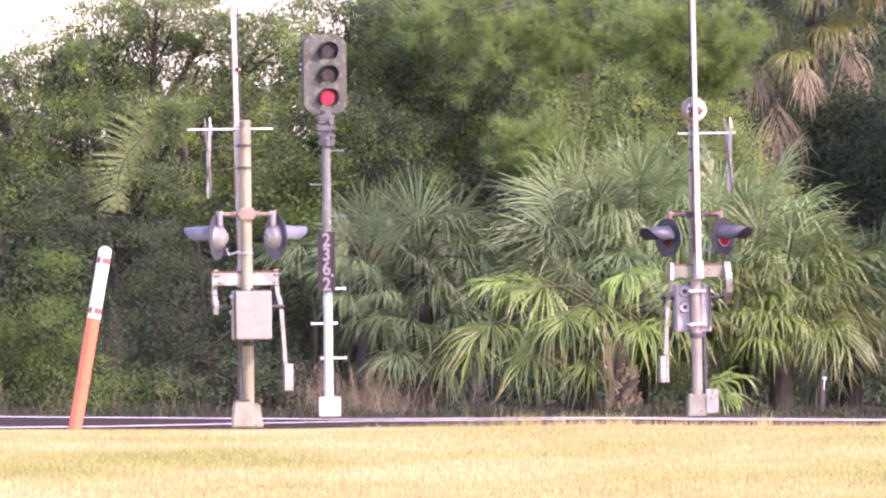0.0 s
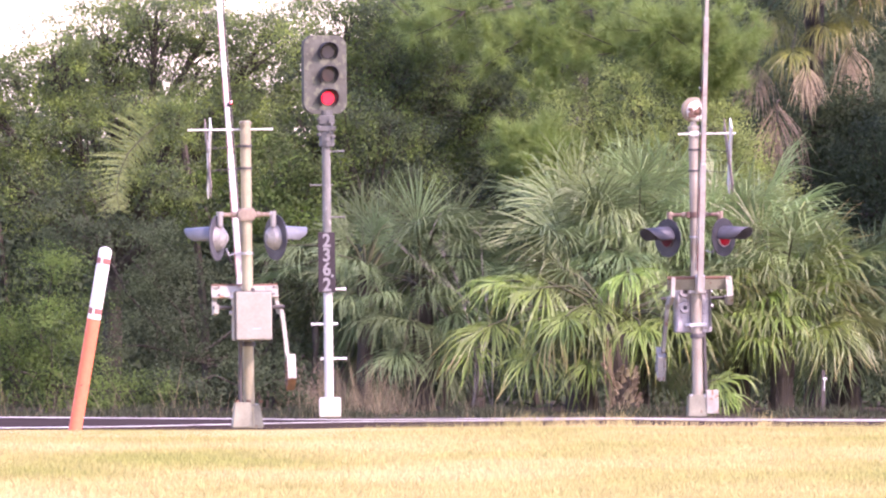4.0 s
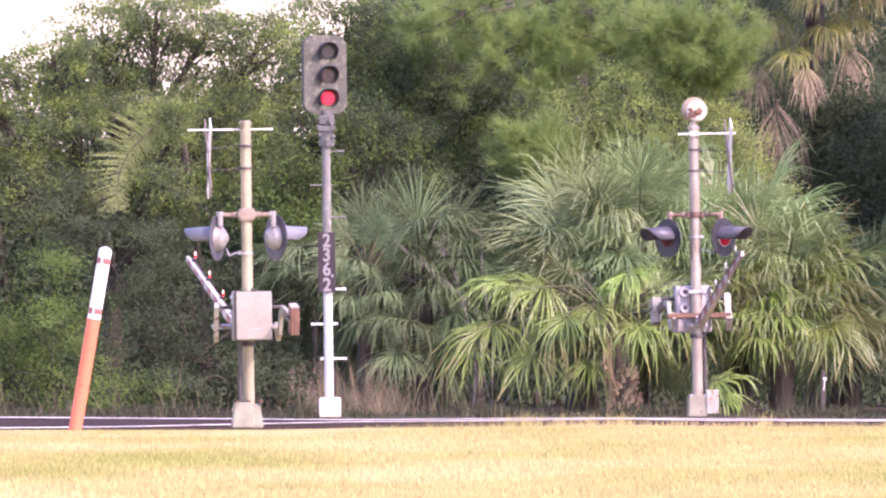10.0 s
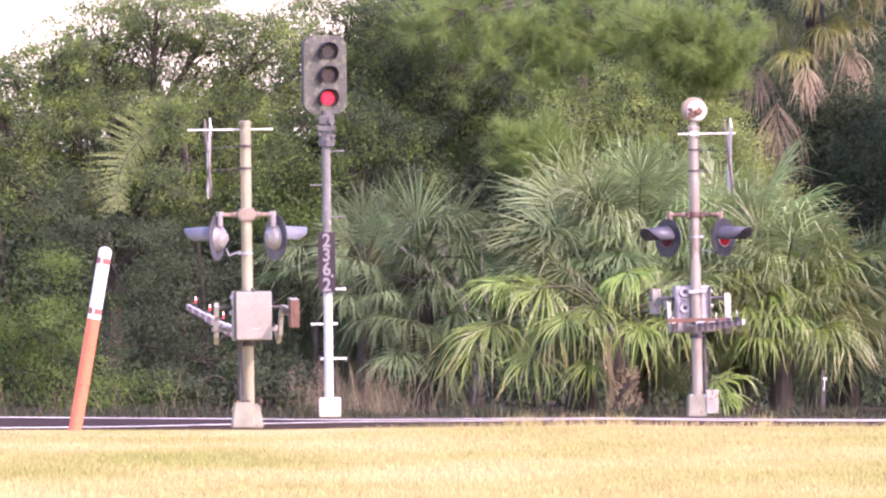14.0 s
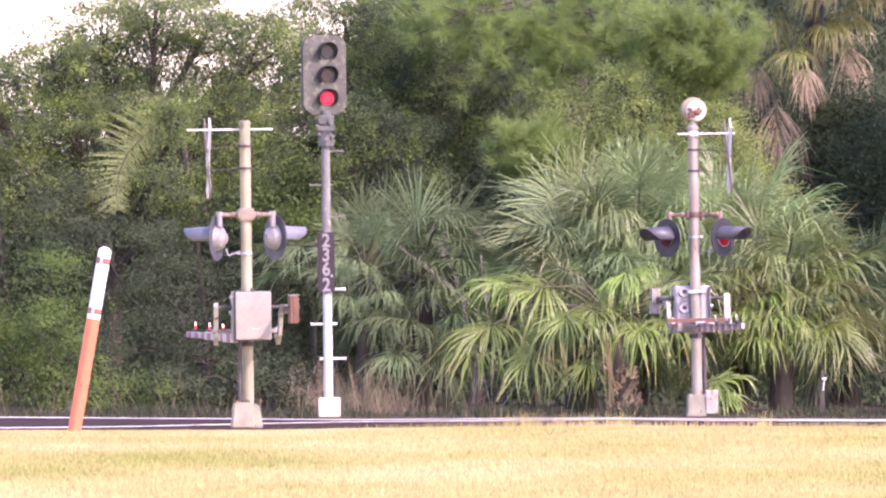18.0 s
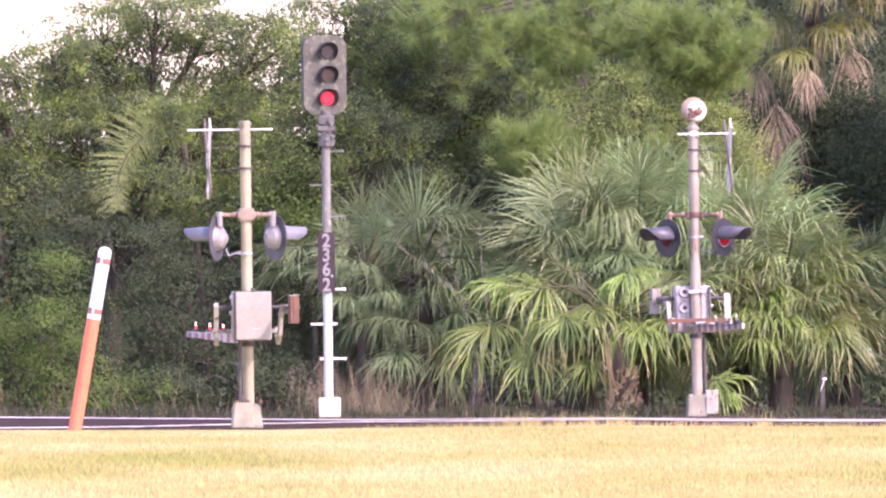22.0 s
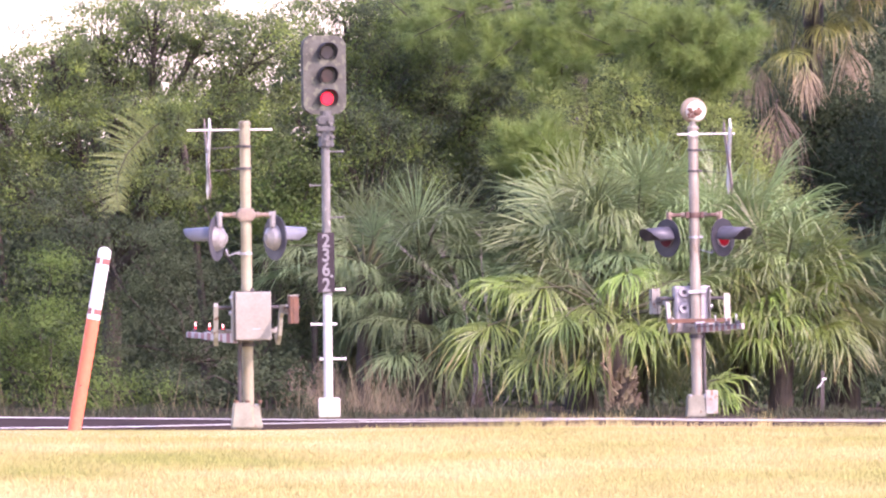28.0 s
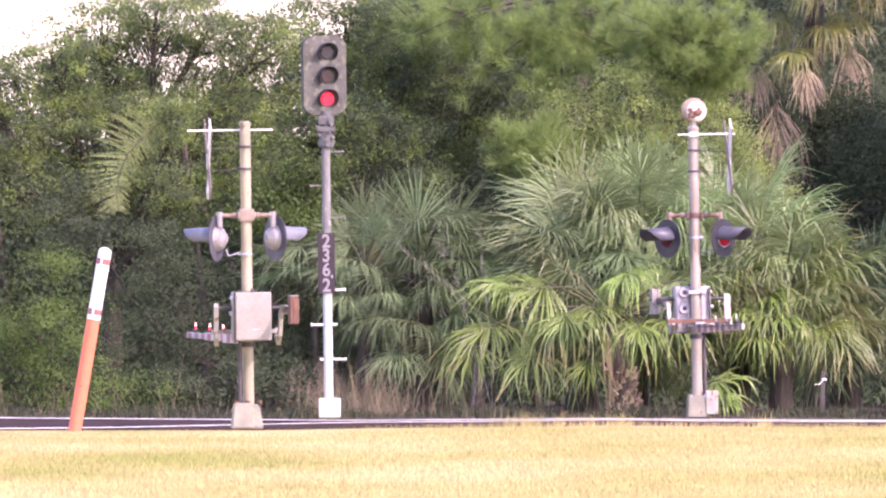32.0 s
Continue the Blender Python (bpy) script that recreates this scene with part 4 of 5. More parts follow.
# far wood that closes the view
rng = np.random.default_rng(5)
n = 230000
wx = rng.uniform(-13, 13, n)
top = 4.9 + 0.35 * np.sin(wx * 2.1) + 0.3 * np.sin(wx * 5.3) + 4.5 * np.clip((wx + 1.7) / 1.2, 0, 1)
wz = rng.uniform(0, 1, n) * top
wy = 286 + rng.normal(size=n) * 2.2 + 0.7 * np.sin(wx * 1.7) + 0.6 * np.sin(wz * 2.3 + wx)
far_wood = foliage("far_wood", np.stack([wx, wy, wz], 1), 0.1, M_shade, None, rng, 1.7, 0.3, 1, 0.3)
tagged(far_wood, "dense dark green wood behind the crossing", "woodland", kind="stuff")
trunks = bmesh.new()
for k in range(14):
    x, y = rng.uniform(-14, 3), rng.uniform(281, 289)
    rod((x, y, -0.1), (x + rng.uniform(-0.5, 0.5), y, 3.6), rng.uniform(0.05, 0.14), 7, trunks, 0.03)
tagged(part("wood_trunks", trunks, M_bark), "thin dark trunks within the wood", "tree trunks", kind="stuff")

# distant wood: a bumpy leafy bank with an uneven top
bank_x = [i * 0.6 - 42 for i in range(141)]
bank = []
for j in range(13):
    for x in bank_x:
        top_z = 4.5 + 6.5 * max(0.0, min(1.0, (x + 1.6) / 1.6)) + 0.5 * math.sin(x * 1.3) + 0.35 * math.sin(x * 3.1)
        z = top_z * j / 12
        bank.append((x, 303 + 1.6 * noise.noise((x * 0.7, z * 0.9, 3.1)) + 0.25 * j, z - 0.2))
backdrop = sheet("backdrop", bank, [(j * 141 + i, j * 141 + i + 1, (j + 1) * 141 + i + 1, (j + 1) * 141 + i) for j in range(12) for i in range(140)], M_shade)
tagged(backdrop, "distant dark green edge of woodland", "woodland", kind="structure")

# the oak and its neighbours
broadleaf("oak_tree", (-4.8, 275.5, 0), [((-5.6, 274, 5.15), (0.75, 0.8, 0.55)), ((-6.15, 273.8, 4.85), (0.5, 0.6, 0.4)), ((-6.5, 273.8, 4.5), (0.5, 0.6, 0.35)), ((-4.9, 274.5, 5.55), (0.8, 0.9, 0.5)), ((-4.1, 274, 5.75), (0.8, 0.9, 0.45)), ((-3.3, 274.3, 5.6), (0.8, 0.8, 0.6)), ((-2.6, 274.4, 5.4), (0.7, 0.8, 0.6)),
          ((-5.3, 275.4, 4.9), (0.7, 0.6, 0.45)), ((-4.4, 275.3, 5.05), (0.8, 0.6, 0.45)), ((-3.5, 275.3, 5.0), (0.8, 0.6, 0.45)), ((-2.7, 275.4, 4.8), (0.7, 0.6, 0.5)), ((-6.2, 273.6, 4.1), (0.8, 0.8, 0.6)), ((-5.3, 273.6, 4.2), (0.7, 0.7, 0.5)), ((-4.4, 274, 4.5), (0.8, 0.8, 0.6)), ((-3.3, 274, 4.4), (0.8, 0.8, 0.6)), ((-5.9, 273.4, 3.2), (0.8, 0.8, 0.6)), ((-4.9, 273.8, 3.3), (0.95, 0.7, 0.7)), ((-3.9, 274.2, 3.6), (0.9, 0.8, 0.7)), ((-2.9, 274.2, 3.7), (0.8, 0.8, 0.7)), ((-6.9, 274, 4.3), (0.7, 0.8, 0.8)), ((-3.75, 271.8, 4.15), (0.3, 0.3, 0.35)), ((-3.9, 271.9, 3.2), (0.35, 0.3, 0.5))],
          0.042, M_oakleaf, "spreading oak with small grey-green leaves and bare twigs", "tree", 11, 0.17, 60, 210, 0.135, twigs=0.9)
broadleaf("oak_tree", (-1.6, 277, 0), [((-2.0, 276.3, 5.5), (0.75, 0.8, 0.6)), ((-1.4, 276, 5.65), (0.75, 0.8, 0.5)), ((-0.7, 276, 5.3), (0.8, 0.8, 0.6)), ((0.1, 276, 5.0), (0.9, 0.8, 0.8)), ((-1.1, 275.3, 4.8), (0.6, 0.6, 0.5)), ((-0.5, 275.2, 5.0), (0.5, 0.5, 0.5)), ((0.6, 276.2, 4.4), (0.9, 0.8, 0.7)),
          ((-1.9, 275.6, 4.2), (0.9, 0.8, 0.6)), ((-0.9, 275.8, 4.3), (0.9, 0.8, 0.7)), ((-1.6, 275.6, 3.4), (0.8, 0.7, 0.6)), ((0.0, 276, 3.5), (0.9, 0.8, 0.7)), ((0.9, 276, 3.7), (0.8, 0.7, 0.9))],
          0.042, M_oakdark, "dark oak behind the signal, open twiggy top", "tree", 12, 0.15, 60, 210, 0.135, twigs=0.9)
broadleaf("vine_thicket", (-2.4, 271.5, 0), [((-2.3, 271.3, 3.5), (0.45, 0.4, 0.5)), ((-2.45, 271.2, 2.9), (0.4, 0.4, 0.45)), ((-1.9, 271.6, 3.2), (0.4, 0.4, 0.6)), ((-2.0, 271.4, 2.5), (0.5, 0.4, 0.5)), ((-3.4, 272, 3.0), (0.5, 0.4, 0.6))],
          0.055, M_vine, "bright green vine hanging over a thicket", "vine", 13, 0.05, 80, 70, 0.14, long=1.5)
broadleaf("shrub", (-5.6, 269.5, 0), [((-5.5, 269.3, 1.95), (0.45, 0.5, 0.45)), ((-6.3, 269.3, 1.3), (0.5, 0.5, 0.4)), ((-5.5, 269, 1.1), (0.7, 0.6, 0.7)), ((-6.3, 269.3, 0.7), (0.7, 0.6, 0.6)), ((-5.3, 269.2, 0.5), (0.7, 0.6, 0.45)), ((-4.3, 268.8, 0.35), (0.7, 0.5, 0.35))],
          0.038, M_bush, "bright green leafy roadside shrub", "shrub", 14, 0.04, 60, 200, 0.15, stems=3)
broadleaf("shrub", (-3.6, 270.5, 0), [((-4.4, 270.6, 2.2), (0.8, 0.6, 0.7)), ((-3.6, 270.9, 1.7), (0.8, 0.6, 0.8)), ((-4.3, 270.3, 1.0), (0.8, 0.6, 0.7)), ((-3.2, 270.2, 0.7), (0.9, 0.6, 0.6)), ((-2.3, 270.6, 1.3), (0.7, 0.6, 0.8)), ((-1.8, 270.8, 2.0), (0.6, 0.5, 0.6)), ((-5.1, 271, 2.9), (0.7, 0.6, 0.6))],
          0.038, M_shade, "thicket shrub, shade put into its dark green leaves", "shrub", 15, 0.05, 60, 200, 0.15, stems=3)
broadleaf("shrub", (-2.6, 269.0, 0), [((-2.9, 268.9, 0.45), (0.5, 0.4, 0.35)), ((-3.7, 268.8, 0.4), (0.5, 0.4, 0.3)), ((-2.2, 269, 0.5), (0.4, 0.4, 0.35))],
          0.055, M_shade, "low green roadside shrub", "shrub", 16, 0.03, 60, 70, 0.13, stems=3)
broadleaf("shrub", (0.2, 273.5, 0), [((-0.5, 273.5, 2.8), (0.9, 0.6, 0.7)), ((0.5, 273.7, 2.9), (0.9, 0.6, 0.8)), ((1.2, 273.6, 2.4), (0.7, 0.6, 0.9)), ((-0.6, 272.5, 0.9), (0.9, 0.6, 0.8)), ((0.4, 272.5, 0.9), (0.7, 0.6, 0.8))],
          0.065, M_shade, "shrub mass behind the palms, shade put into its leaf colour", "shrub", 17, 0.05, 55, 64, 0.16, stems=3)
broadleaf("shrub", (-1.0, 272.6, 0), [((-1.25, 272.2, 3.5), (0.45, 0.4, 0.55)), ((-1.05, 272.1, 2.7), (0.45, 0.4, 0.5)), ((-0.75, 272.3, 4.1), (0.5, 0.4, 0.4)), ((-0.45, 272.4, 3.4), (0.5, 0.4, 0.5)), ((-1.4, 272.1, 4.3), (0.4, 0.4, 0.35))],
          0.042, M_oakdark, "tall green leafy shrub behind the signal", "shrub", 22, 0.05, 90, 110, 0.13, twigs=0.6, stems=2)
broadleaf("fine_leaved_tree", (2.6, 273, 0), [((2.1, 272.4, 4.3), (0.65, 0.5, 0.75)), ((2.8, 272.2, 4.5), (0.6, 0.5, 0.8)), ((3.4, 272.3, 4.0), (0.6, 0.5, 0.8)), ((2.4, 272.2, 3.5), (0.7, 0.5, 0.6)), ((3.8, 272.1, 3.3), (0.6, 0.5, 0.6)), ((4.4, 272, 3.1), (0.4, 0.4, 0.6)), ((3.9, 271.9, 4.1), (0.45, 0.4, 0.5)), ((4.3, 271.7, 3.65), (0.4, 0.4, 0.4)), ((4.75, 271.7, 2.8), (0.4, 0.4, 0.5)), ((5.0, 271.4, 2.3), (0.4, 0.4, 0.4)), ((3.1, 271.9, 3.2), (0.6, 0.4, 0.5)), ((1.7, 272.8, 3.7), (0.5, 0.5, 0.6))],
          0.036, M_willow, "slender tree with fine yellow-green leaves", "tree", 18, 0.07, 130, 140, 0.13, long=2.2, twigs=0.9)
# dark leaf masses stand in for deep shade and cover the palm's trunk
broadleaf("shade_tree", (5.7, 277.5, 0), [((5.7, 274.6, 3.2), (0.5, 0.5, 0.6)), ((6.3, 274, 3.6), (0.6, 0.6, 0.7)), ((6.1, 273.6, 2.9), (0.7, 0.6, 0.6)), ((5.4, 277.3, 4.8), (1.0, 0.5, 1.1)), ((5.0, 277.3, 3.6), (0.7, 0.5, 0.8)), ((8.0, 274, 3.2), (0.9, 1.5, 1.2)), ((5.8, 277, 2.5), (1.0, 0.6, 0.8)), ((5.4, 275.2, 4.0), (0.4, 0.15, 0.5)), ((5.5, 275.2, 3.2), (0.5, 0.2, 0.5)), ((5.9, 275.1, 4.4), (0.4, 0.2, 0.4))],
          0.065, M_shade, "dark tree under the tall palm, its leaf masses added as deep shade", "tree", 19, 0.16, 110, 74, 0.2)
# unseen tree right of the view, added only to block sun from the palms
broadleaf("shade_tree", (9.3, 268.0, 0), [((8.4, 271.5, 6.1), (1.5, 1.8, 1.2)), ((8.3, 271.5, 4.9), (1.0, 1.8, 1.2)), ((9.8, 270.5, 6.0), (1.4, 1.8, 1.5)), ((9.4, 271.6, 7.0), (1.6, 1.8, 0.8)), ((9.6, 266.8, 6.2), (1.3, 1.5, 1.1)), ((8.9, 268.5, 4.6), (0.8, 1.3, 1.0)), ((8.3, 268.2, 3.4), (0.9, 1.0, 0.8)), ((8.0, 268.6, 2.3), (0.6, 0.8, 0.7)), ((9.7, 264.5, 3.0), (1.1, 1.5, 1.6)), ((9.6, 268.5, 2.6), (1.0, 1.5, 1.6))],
          0.065, M_shade, "added unseen tree, placed to shade the wood's edge", "tree", 23, 0.2, 110, 74, 0.2)


def pine(foot, boughs, label, seed):
    """A pine: trunk, boughs, and tufts of long needles."""
    rng = np.random.default_rng(seed)
    t = thing("pine_tree", pose(*foot), label, "pine tree")
    foot = np.array(foot)
    wood = bmesh.new()
    rod((0, 0, -0.1), (0.1, 0, 8.5), 0.17, 10, wood, 0.07)
    pts, dirs = [], []
    for c, r, count in boughs:
        c = np.array(c) - foot
        rod((0.05, 0, min(8.2, c[2] + 0.5)), c, 0.045, 6, wood, 0.015)
        tufts = c + rng.normal(size=(count, 3)) * np.array(r) * 0.62
        for q in tufts[:5]:
            rod(c, q, 0.012, 4, wood, 0.005)
        per = 110
        nd = unit(rng.normal(size=(count * per, 3)) + np.repeat(unit(tufts - c), per, 0) * 0.8 + np.array((0, 0, 0.25)))
        pts.append(np.repeat(tufts, per, 0) + rng.normal(size=(count * per, 3)) * 0.03)
        dirs.append(nd)
    pts, dirs = np.concatenate(pts), np.concatenate(dirs)
    m = len(pts)
    w = unit(np.cross(dirs, rng.normal(size=(m, 3)))) * 0.004
    ln = rng.uniform(0.14, 0.26, size=(m, 1))
    v = np.stack([pts - w, pts + w, pts + dirs * ln + w * 0.3, pts + dirs * ln - w * 0.3], 1).reshape(-1, 3)
    part("trunk", wood, M_bark, t, "bark-covered trunk and boughs")
    tagged(many("needles", v, np.arange(m * 4).reshape(-1, 4), M_pine, t), kind="stuff")
    return t


pine((1.95, 279.0, 0), [((-0.35, 274.6, 5.6), (0.45, 0.4, 0.4), 16), ((0.3, 273.8, 5.75), (0.55, 0.5, 0.4), 34), ((1.1, 273.6, 5.35), (0.8, 0.5, 0.4), 60), ((1.9, 273.6, 5.75), (0.8, 0.5, 0.5), 60), ((2.6, 273.4, 5.2), (0.6, 0.5, 0.4), 50),
                       ((3.2, 271.9, 5.45), (0.6, 0.4, 0.4), 50), ((3.75, 271.9, 5.3), (0.5, 0.4, 0.45), 50), ((3.3, 272.6, 5.4), (0.7, 0.5, 0.45), 40), ((3.8, 272.5, 5.1), (0.5, 0.5, 0.4), 52), ((1.1, 271.6, 3.75), (0.32, 0.25, 0.3), 45), ((1.5, 271.6, 3.8), (0.32, 0.25, 0.28), 45), ((1.35, 271.6, 3.55), (0.4, 0.25, 0.2), 30), ((1.7, 273.5, 4.85), (0.5, 0.4, 0.25), 26), ((3.7, 273.2, 4.85), (0.5, 0.4, 0.25), 30), ((2.4, 276.3, 8.2), (0.8, 0.6, 0.6), 40)], "tall pine with soft bright green needle tufts", 21)

# palms
main_palm, main_fronds = palm((2.54, 267.6, 0.0), (-0.16, 0.0, 1.29), [
    (-1.76, -1.0, 1.33, -0.75, -0.5, -0.25, 0.98, 0.95, 0.55), (-1.23, -1.2, 0.9, -0.4, -0.7, -0.25, 0.88, 1.05, 0.5), (-0.76, -1.1, 1.48, -0.25, -0.7, -0.28, 1.05, 1.05, 0.55),
    (-1.03, -0.8, 1.82, -0.75, -0.5, -0.05, 1.03, 0.92, 0.6), (-1.54, -0.5, 1.9, -0.8, -0.4, 0.02, 0.83, 0.85, 0.55), (-0.46, -0.9, 1.58, 0.15, -0.75, -0.22, 0.9, 1.1, 0.4),
    (0.19, -0.9, 1.34, 0.05, -0.72, -0.25, 0.95, 1.1, 0.4), (0.58, -0.7, 1.38, 0.38, -0.68, -0.22, 0.95, 1.08, 0.42), (0.05, -0.5, 2.06, -0.1, -0.75, -0.15, 0.88, 1.05, 0.5),
    (-0.47, 0.1, 0.82, -0.2, -0.6, -0.3, 0.75, 1, 0.5), (-2.02, -0.8, 1.0, -0.6, -0.6, -0.3, 0.75, 0.95, 0.6)],
    "broad green cabbage palm with drooping fan leaves", 31, M_palm, n=48, trunk=0.18, boots=60, fill=crown_leaves(31, 14, -25, 42, (10, 170)) + crown_leaves(61, 4, 15, 45, (200, 340)), fill_material=M_palmside, limp=0.7)
fibre = bmesh.new()
rng = np.random.default_rng(77)
for k in range(16):
    a0, a1 = rng.normal() * 0.03, rng.normal() * 0.05
    rod((-0.24 + a0, -0.3, rng.uniform(0.95, 1.15)), (-0.18 + a1, -0.26 + rng.normal() * 0.02, rng.uniform(0.0, 0.3)), 0.012, 5, fibre, 0.005)
part("dead_leaf", fibre, M_straw, main_palm, "bundle of dry tan leaf fibre hanging down the trunk")
side_palm, side_fronds = palm((4.75, 268.6, 0.0), (0.02, 0.0, 1.41), [
    (-0.58, -0.8, 1.45, 0.1, -0.8, 0.1, 0.88, 1.05, 0.3), (-0.09, -0.9, 1.38, 0.25, -0.75, 0.05, 0.95, 1.05, 0.4), (0.32, -0.9, 1.23, 0.6, -0.6, 0.1, 0.95, 1.05, 0.4),
    (-0.67, -0.6, 1.96, 0.1, -0.75, 0.2, 0.9, 1, 0.4), (0.31, -0.2, 2.00, 0.6, -0.3, 0.65, 1.0, 0.6, 0.8), (0.09, -0.5, 1.65, 0.85, -0.4, 0.35, 1.0, 0.8, 0.6),
    (-0.32, -1.1, 1.13, 0, -0.8, 0, 0.8, 1.1, 0.3), (-0.27, -0.6, 1.69, 0.3, -0.75, 0.15, 0.9, 1, 0.4)],
    "green cabbage palm with long drooping leaves", 32, M_palm, n=56, trunk=0.17, fill=crown_leaves(32, 36, -15, 70), fill_material=M_palmside, limp=0.65)
palm((3.42, 264.7, 0.0), (0.0, 0.0, 0.14), [(0.3, -0.1, 0.52, 0.9, -0.3, 0.2, 0.62, 0.9, 0.6), (0.4, 0.1, 0.36, 0.6, -0.5, -0.2, 0.5, 1.0, 0.5), (0.2, 0.2, 0.4, 0.6, 0.2, 0.4, 0.45, 0.7, 0.6)],
     "young green palm low beside the gate foot", 39, M_palm, n=26, trunk=0.04)
pale_palm, pale_fronds = palm((2.04, 269.9, 0.0), (-0.04, 0.0, 2.04), [
    (-0.30, -0.5, 2.58, -0.97, -0.2, 0.1, 1.0, 0.4, 2), (0.27, -0.3, 3.00, -0.8, -0.4, 0.4, 0.95, 0.9, 0.5), (0.35, -0.5, 2.84, 0.1, -0.9, 0.1, 0.9, 1, 0.3),
    (-0.24, 0, 2.84, -0.6, -0.1, 0.8, 0.95, 0.5, 2), (-0.04, 0.1, 3.08, -0.45, -0.2, 0.85, 0.9, 0.6, 1.5), (-0.24, -0.4, 2.20, -0.2, -0.6, -0.75, 0.9, 0.5, 1),
    (-0.64, -0.3, 2.16, -0.7, -0.4, -0.2, 0.9, 0.7, 0.6)],
    "pale green fan palm with a broad leaf spread to the road", 34, M_palmpale, n=72, trunk=0.15, fill=crown_leaves(34, 26, -50, 60), fill_material=M_palmgrey)
palm((2.76, 270.2, 0.0), (0.0, 0.0, 2.24), [
    (-0.24, 0, 2.88, -0.2, -0.2, 0.95, 0.9, 0.4, 1.5), (0.08, -0.1, 2.84, 0.05, -0.3, 0.95, 0.9, 0.4, 1.5), (0.40, 0, 2.91, 0.3, -0.2, 0.93, 0.9, 0.4, 1.5),
    (-0.08, 0.2, 3.12, -0.35, -0.3, 0.85, 0.9, 0.7, 0.8), (0.28, 0.2, 3.16, 0.15, -0.4, 0.9, 0.9, 0.7, 0.8), (-0.24, -0.5, 2.59, -0.4, -0.8, 0.3, 0.95, 0.95, 0.4),
    (0.15, -0.6, 2.51, 0, -0.95, 0.2, 0.95, 1, 0.3), (0.48, -0.3, 2.67, 0.5, -0.8, 0.35, 0.95, 0.9, 0.5), (0.03, -0.7, 2.19, -0.2, -0.9, 0, 0.95, 1, 0.3)],
     "tall pale green fan palm with upright young leaves", 35, M_palmpale, n=72, trunk=0.15, fill=crown_leaves(35, 34, -50, 70), fill_material=M_palmpale)
palm((4.19, 269.9, 0.0), (0.0, 0.0, 2.04), [
    (0.33, -0.4, 2.48, 0.85, -0.2, 0.35, 1.0, 0.55, 1.5), (-0.08, -0.2, 2.44, 0.2, -0.2, 0.95, 0.9, 0.45, 1.5), (-0.40, 0, 2.68, -0.1, -0.3, 0.95, 0.9, 0.45, 1.5),
    (0.16, 0, 2.64, 0.5, -0.2, 0.8, 0.9, 0.5, 1.5), (-0.17, -0.5, 2.08, 0.5, -0.4, 0.7, 0.95, 0.5, 1), (0.47, -0.5, 2.16, 0.75, -0.5, 0.4, 1.0, 0.8, 0.6),
    (-0.25, -0.5, 2.40, -0.3, -0.85, 0.25, 0.9, 0.95, 0.3), (0.15, -0.7, 1.92, 0.1, -0.9, 0.2, 1.0, 1, 0.3)],
     "pale fan palm with long arching leaves", 40, M_palmpale, n=72, trunk=0.15, fill=crown_leaves(40, 34, -50, 70), fill_material=M_palmpale)
palm((5.75, 269.9, 0.0), (0.0, 0.0, 1.5), [(-0.35, -0.4, 1.9, 0.7, -0.3, 0.5, 0.85, 0.5, 1.0), (0.0, -0.5, 1.75, 0.5, -0.6, 0.3, 0.8, 0.6, 0.8), (0.25, -0.2, 1.95, 0.5, -0.2, 0.8, 0.8, 0.35, 2.0)],
     "grey-green fan palm at the dark wood's edge", 38, M_palmgrey, n=66, trunk=0.15, fill=crown_leaves(38, 22, -50, 60), limp=0.55)
grey_palm, grey_fronds = palm((-0.25, 270.4, 0.0), (-0.06, 0.0, 1.97), [
    (-0.10, -0.3, 2.54, -0.1, -0.2, 0.95, 0.8, 0.3, 2), (-0.46, -0.2, 2.44, -0.7, -0.2, 0.6, 0.75, 0.45, 1.6), (0.30, 0, 2.52, 0.5, -0.2, 0.8, 0.75, 0.45, 1.6),
    (-0.50, -0.5, 1.97, -0.8, -0.4, 0.2, 0.8, 0.75, 0.7), (-0.02, -0.7, 2.12, -0.3, -0.8, 0.35, 0.75, 0.8, 0.6), (0.53, -0.3, 2.05, 0.7, -0.5, 0.3, 0.75, 0.75, 0.6),
    (-0.10, -0.8, 1.33, -0.6, -0.6, 0.15, 0.9, 0.8, 0.5), (-0.50, -0.6, 1.41, -0.8, -0.5, 0.1, 0.8, 0.8, 0.5), (0.37, -0.6, 1.45, 0.5, -0.7, 0.1, 0.8, 0.85, 0.5),
    (0.14, -0.9, 1.65, 0, -0.8, 0.4, 0.75, 0.8, 0.6), (-0.30, -0.8, 0.93, -0.6, -0.5, -0.3, 0.7, 0.8, 0.7)],
    "grey-green fan palm in the shade", 33, M_palmgrey, n=88, trunk=0.15, fill=crown_leaves(33, 20, -60, 40, (-70, 190)), limp=0.45)
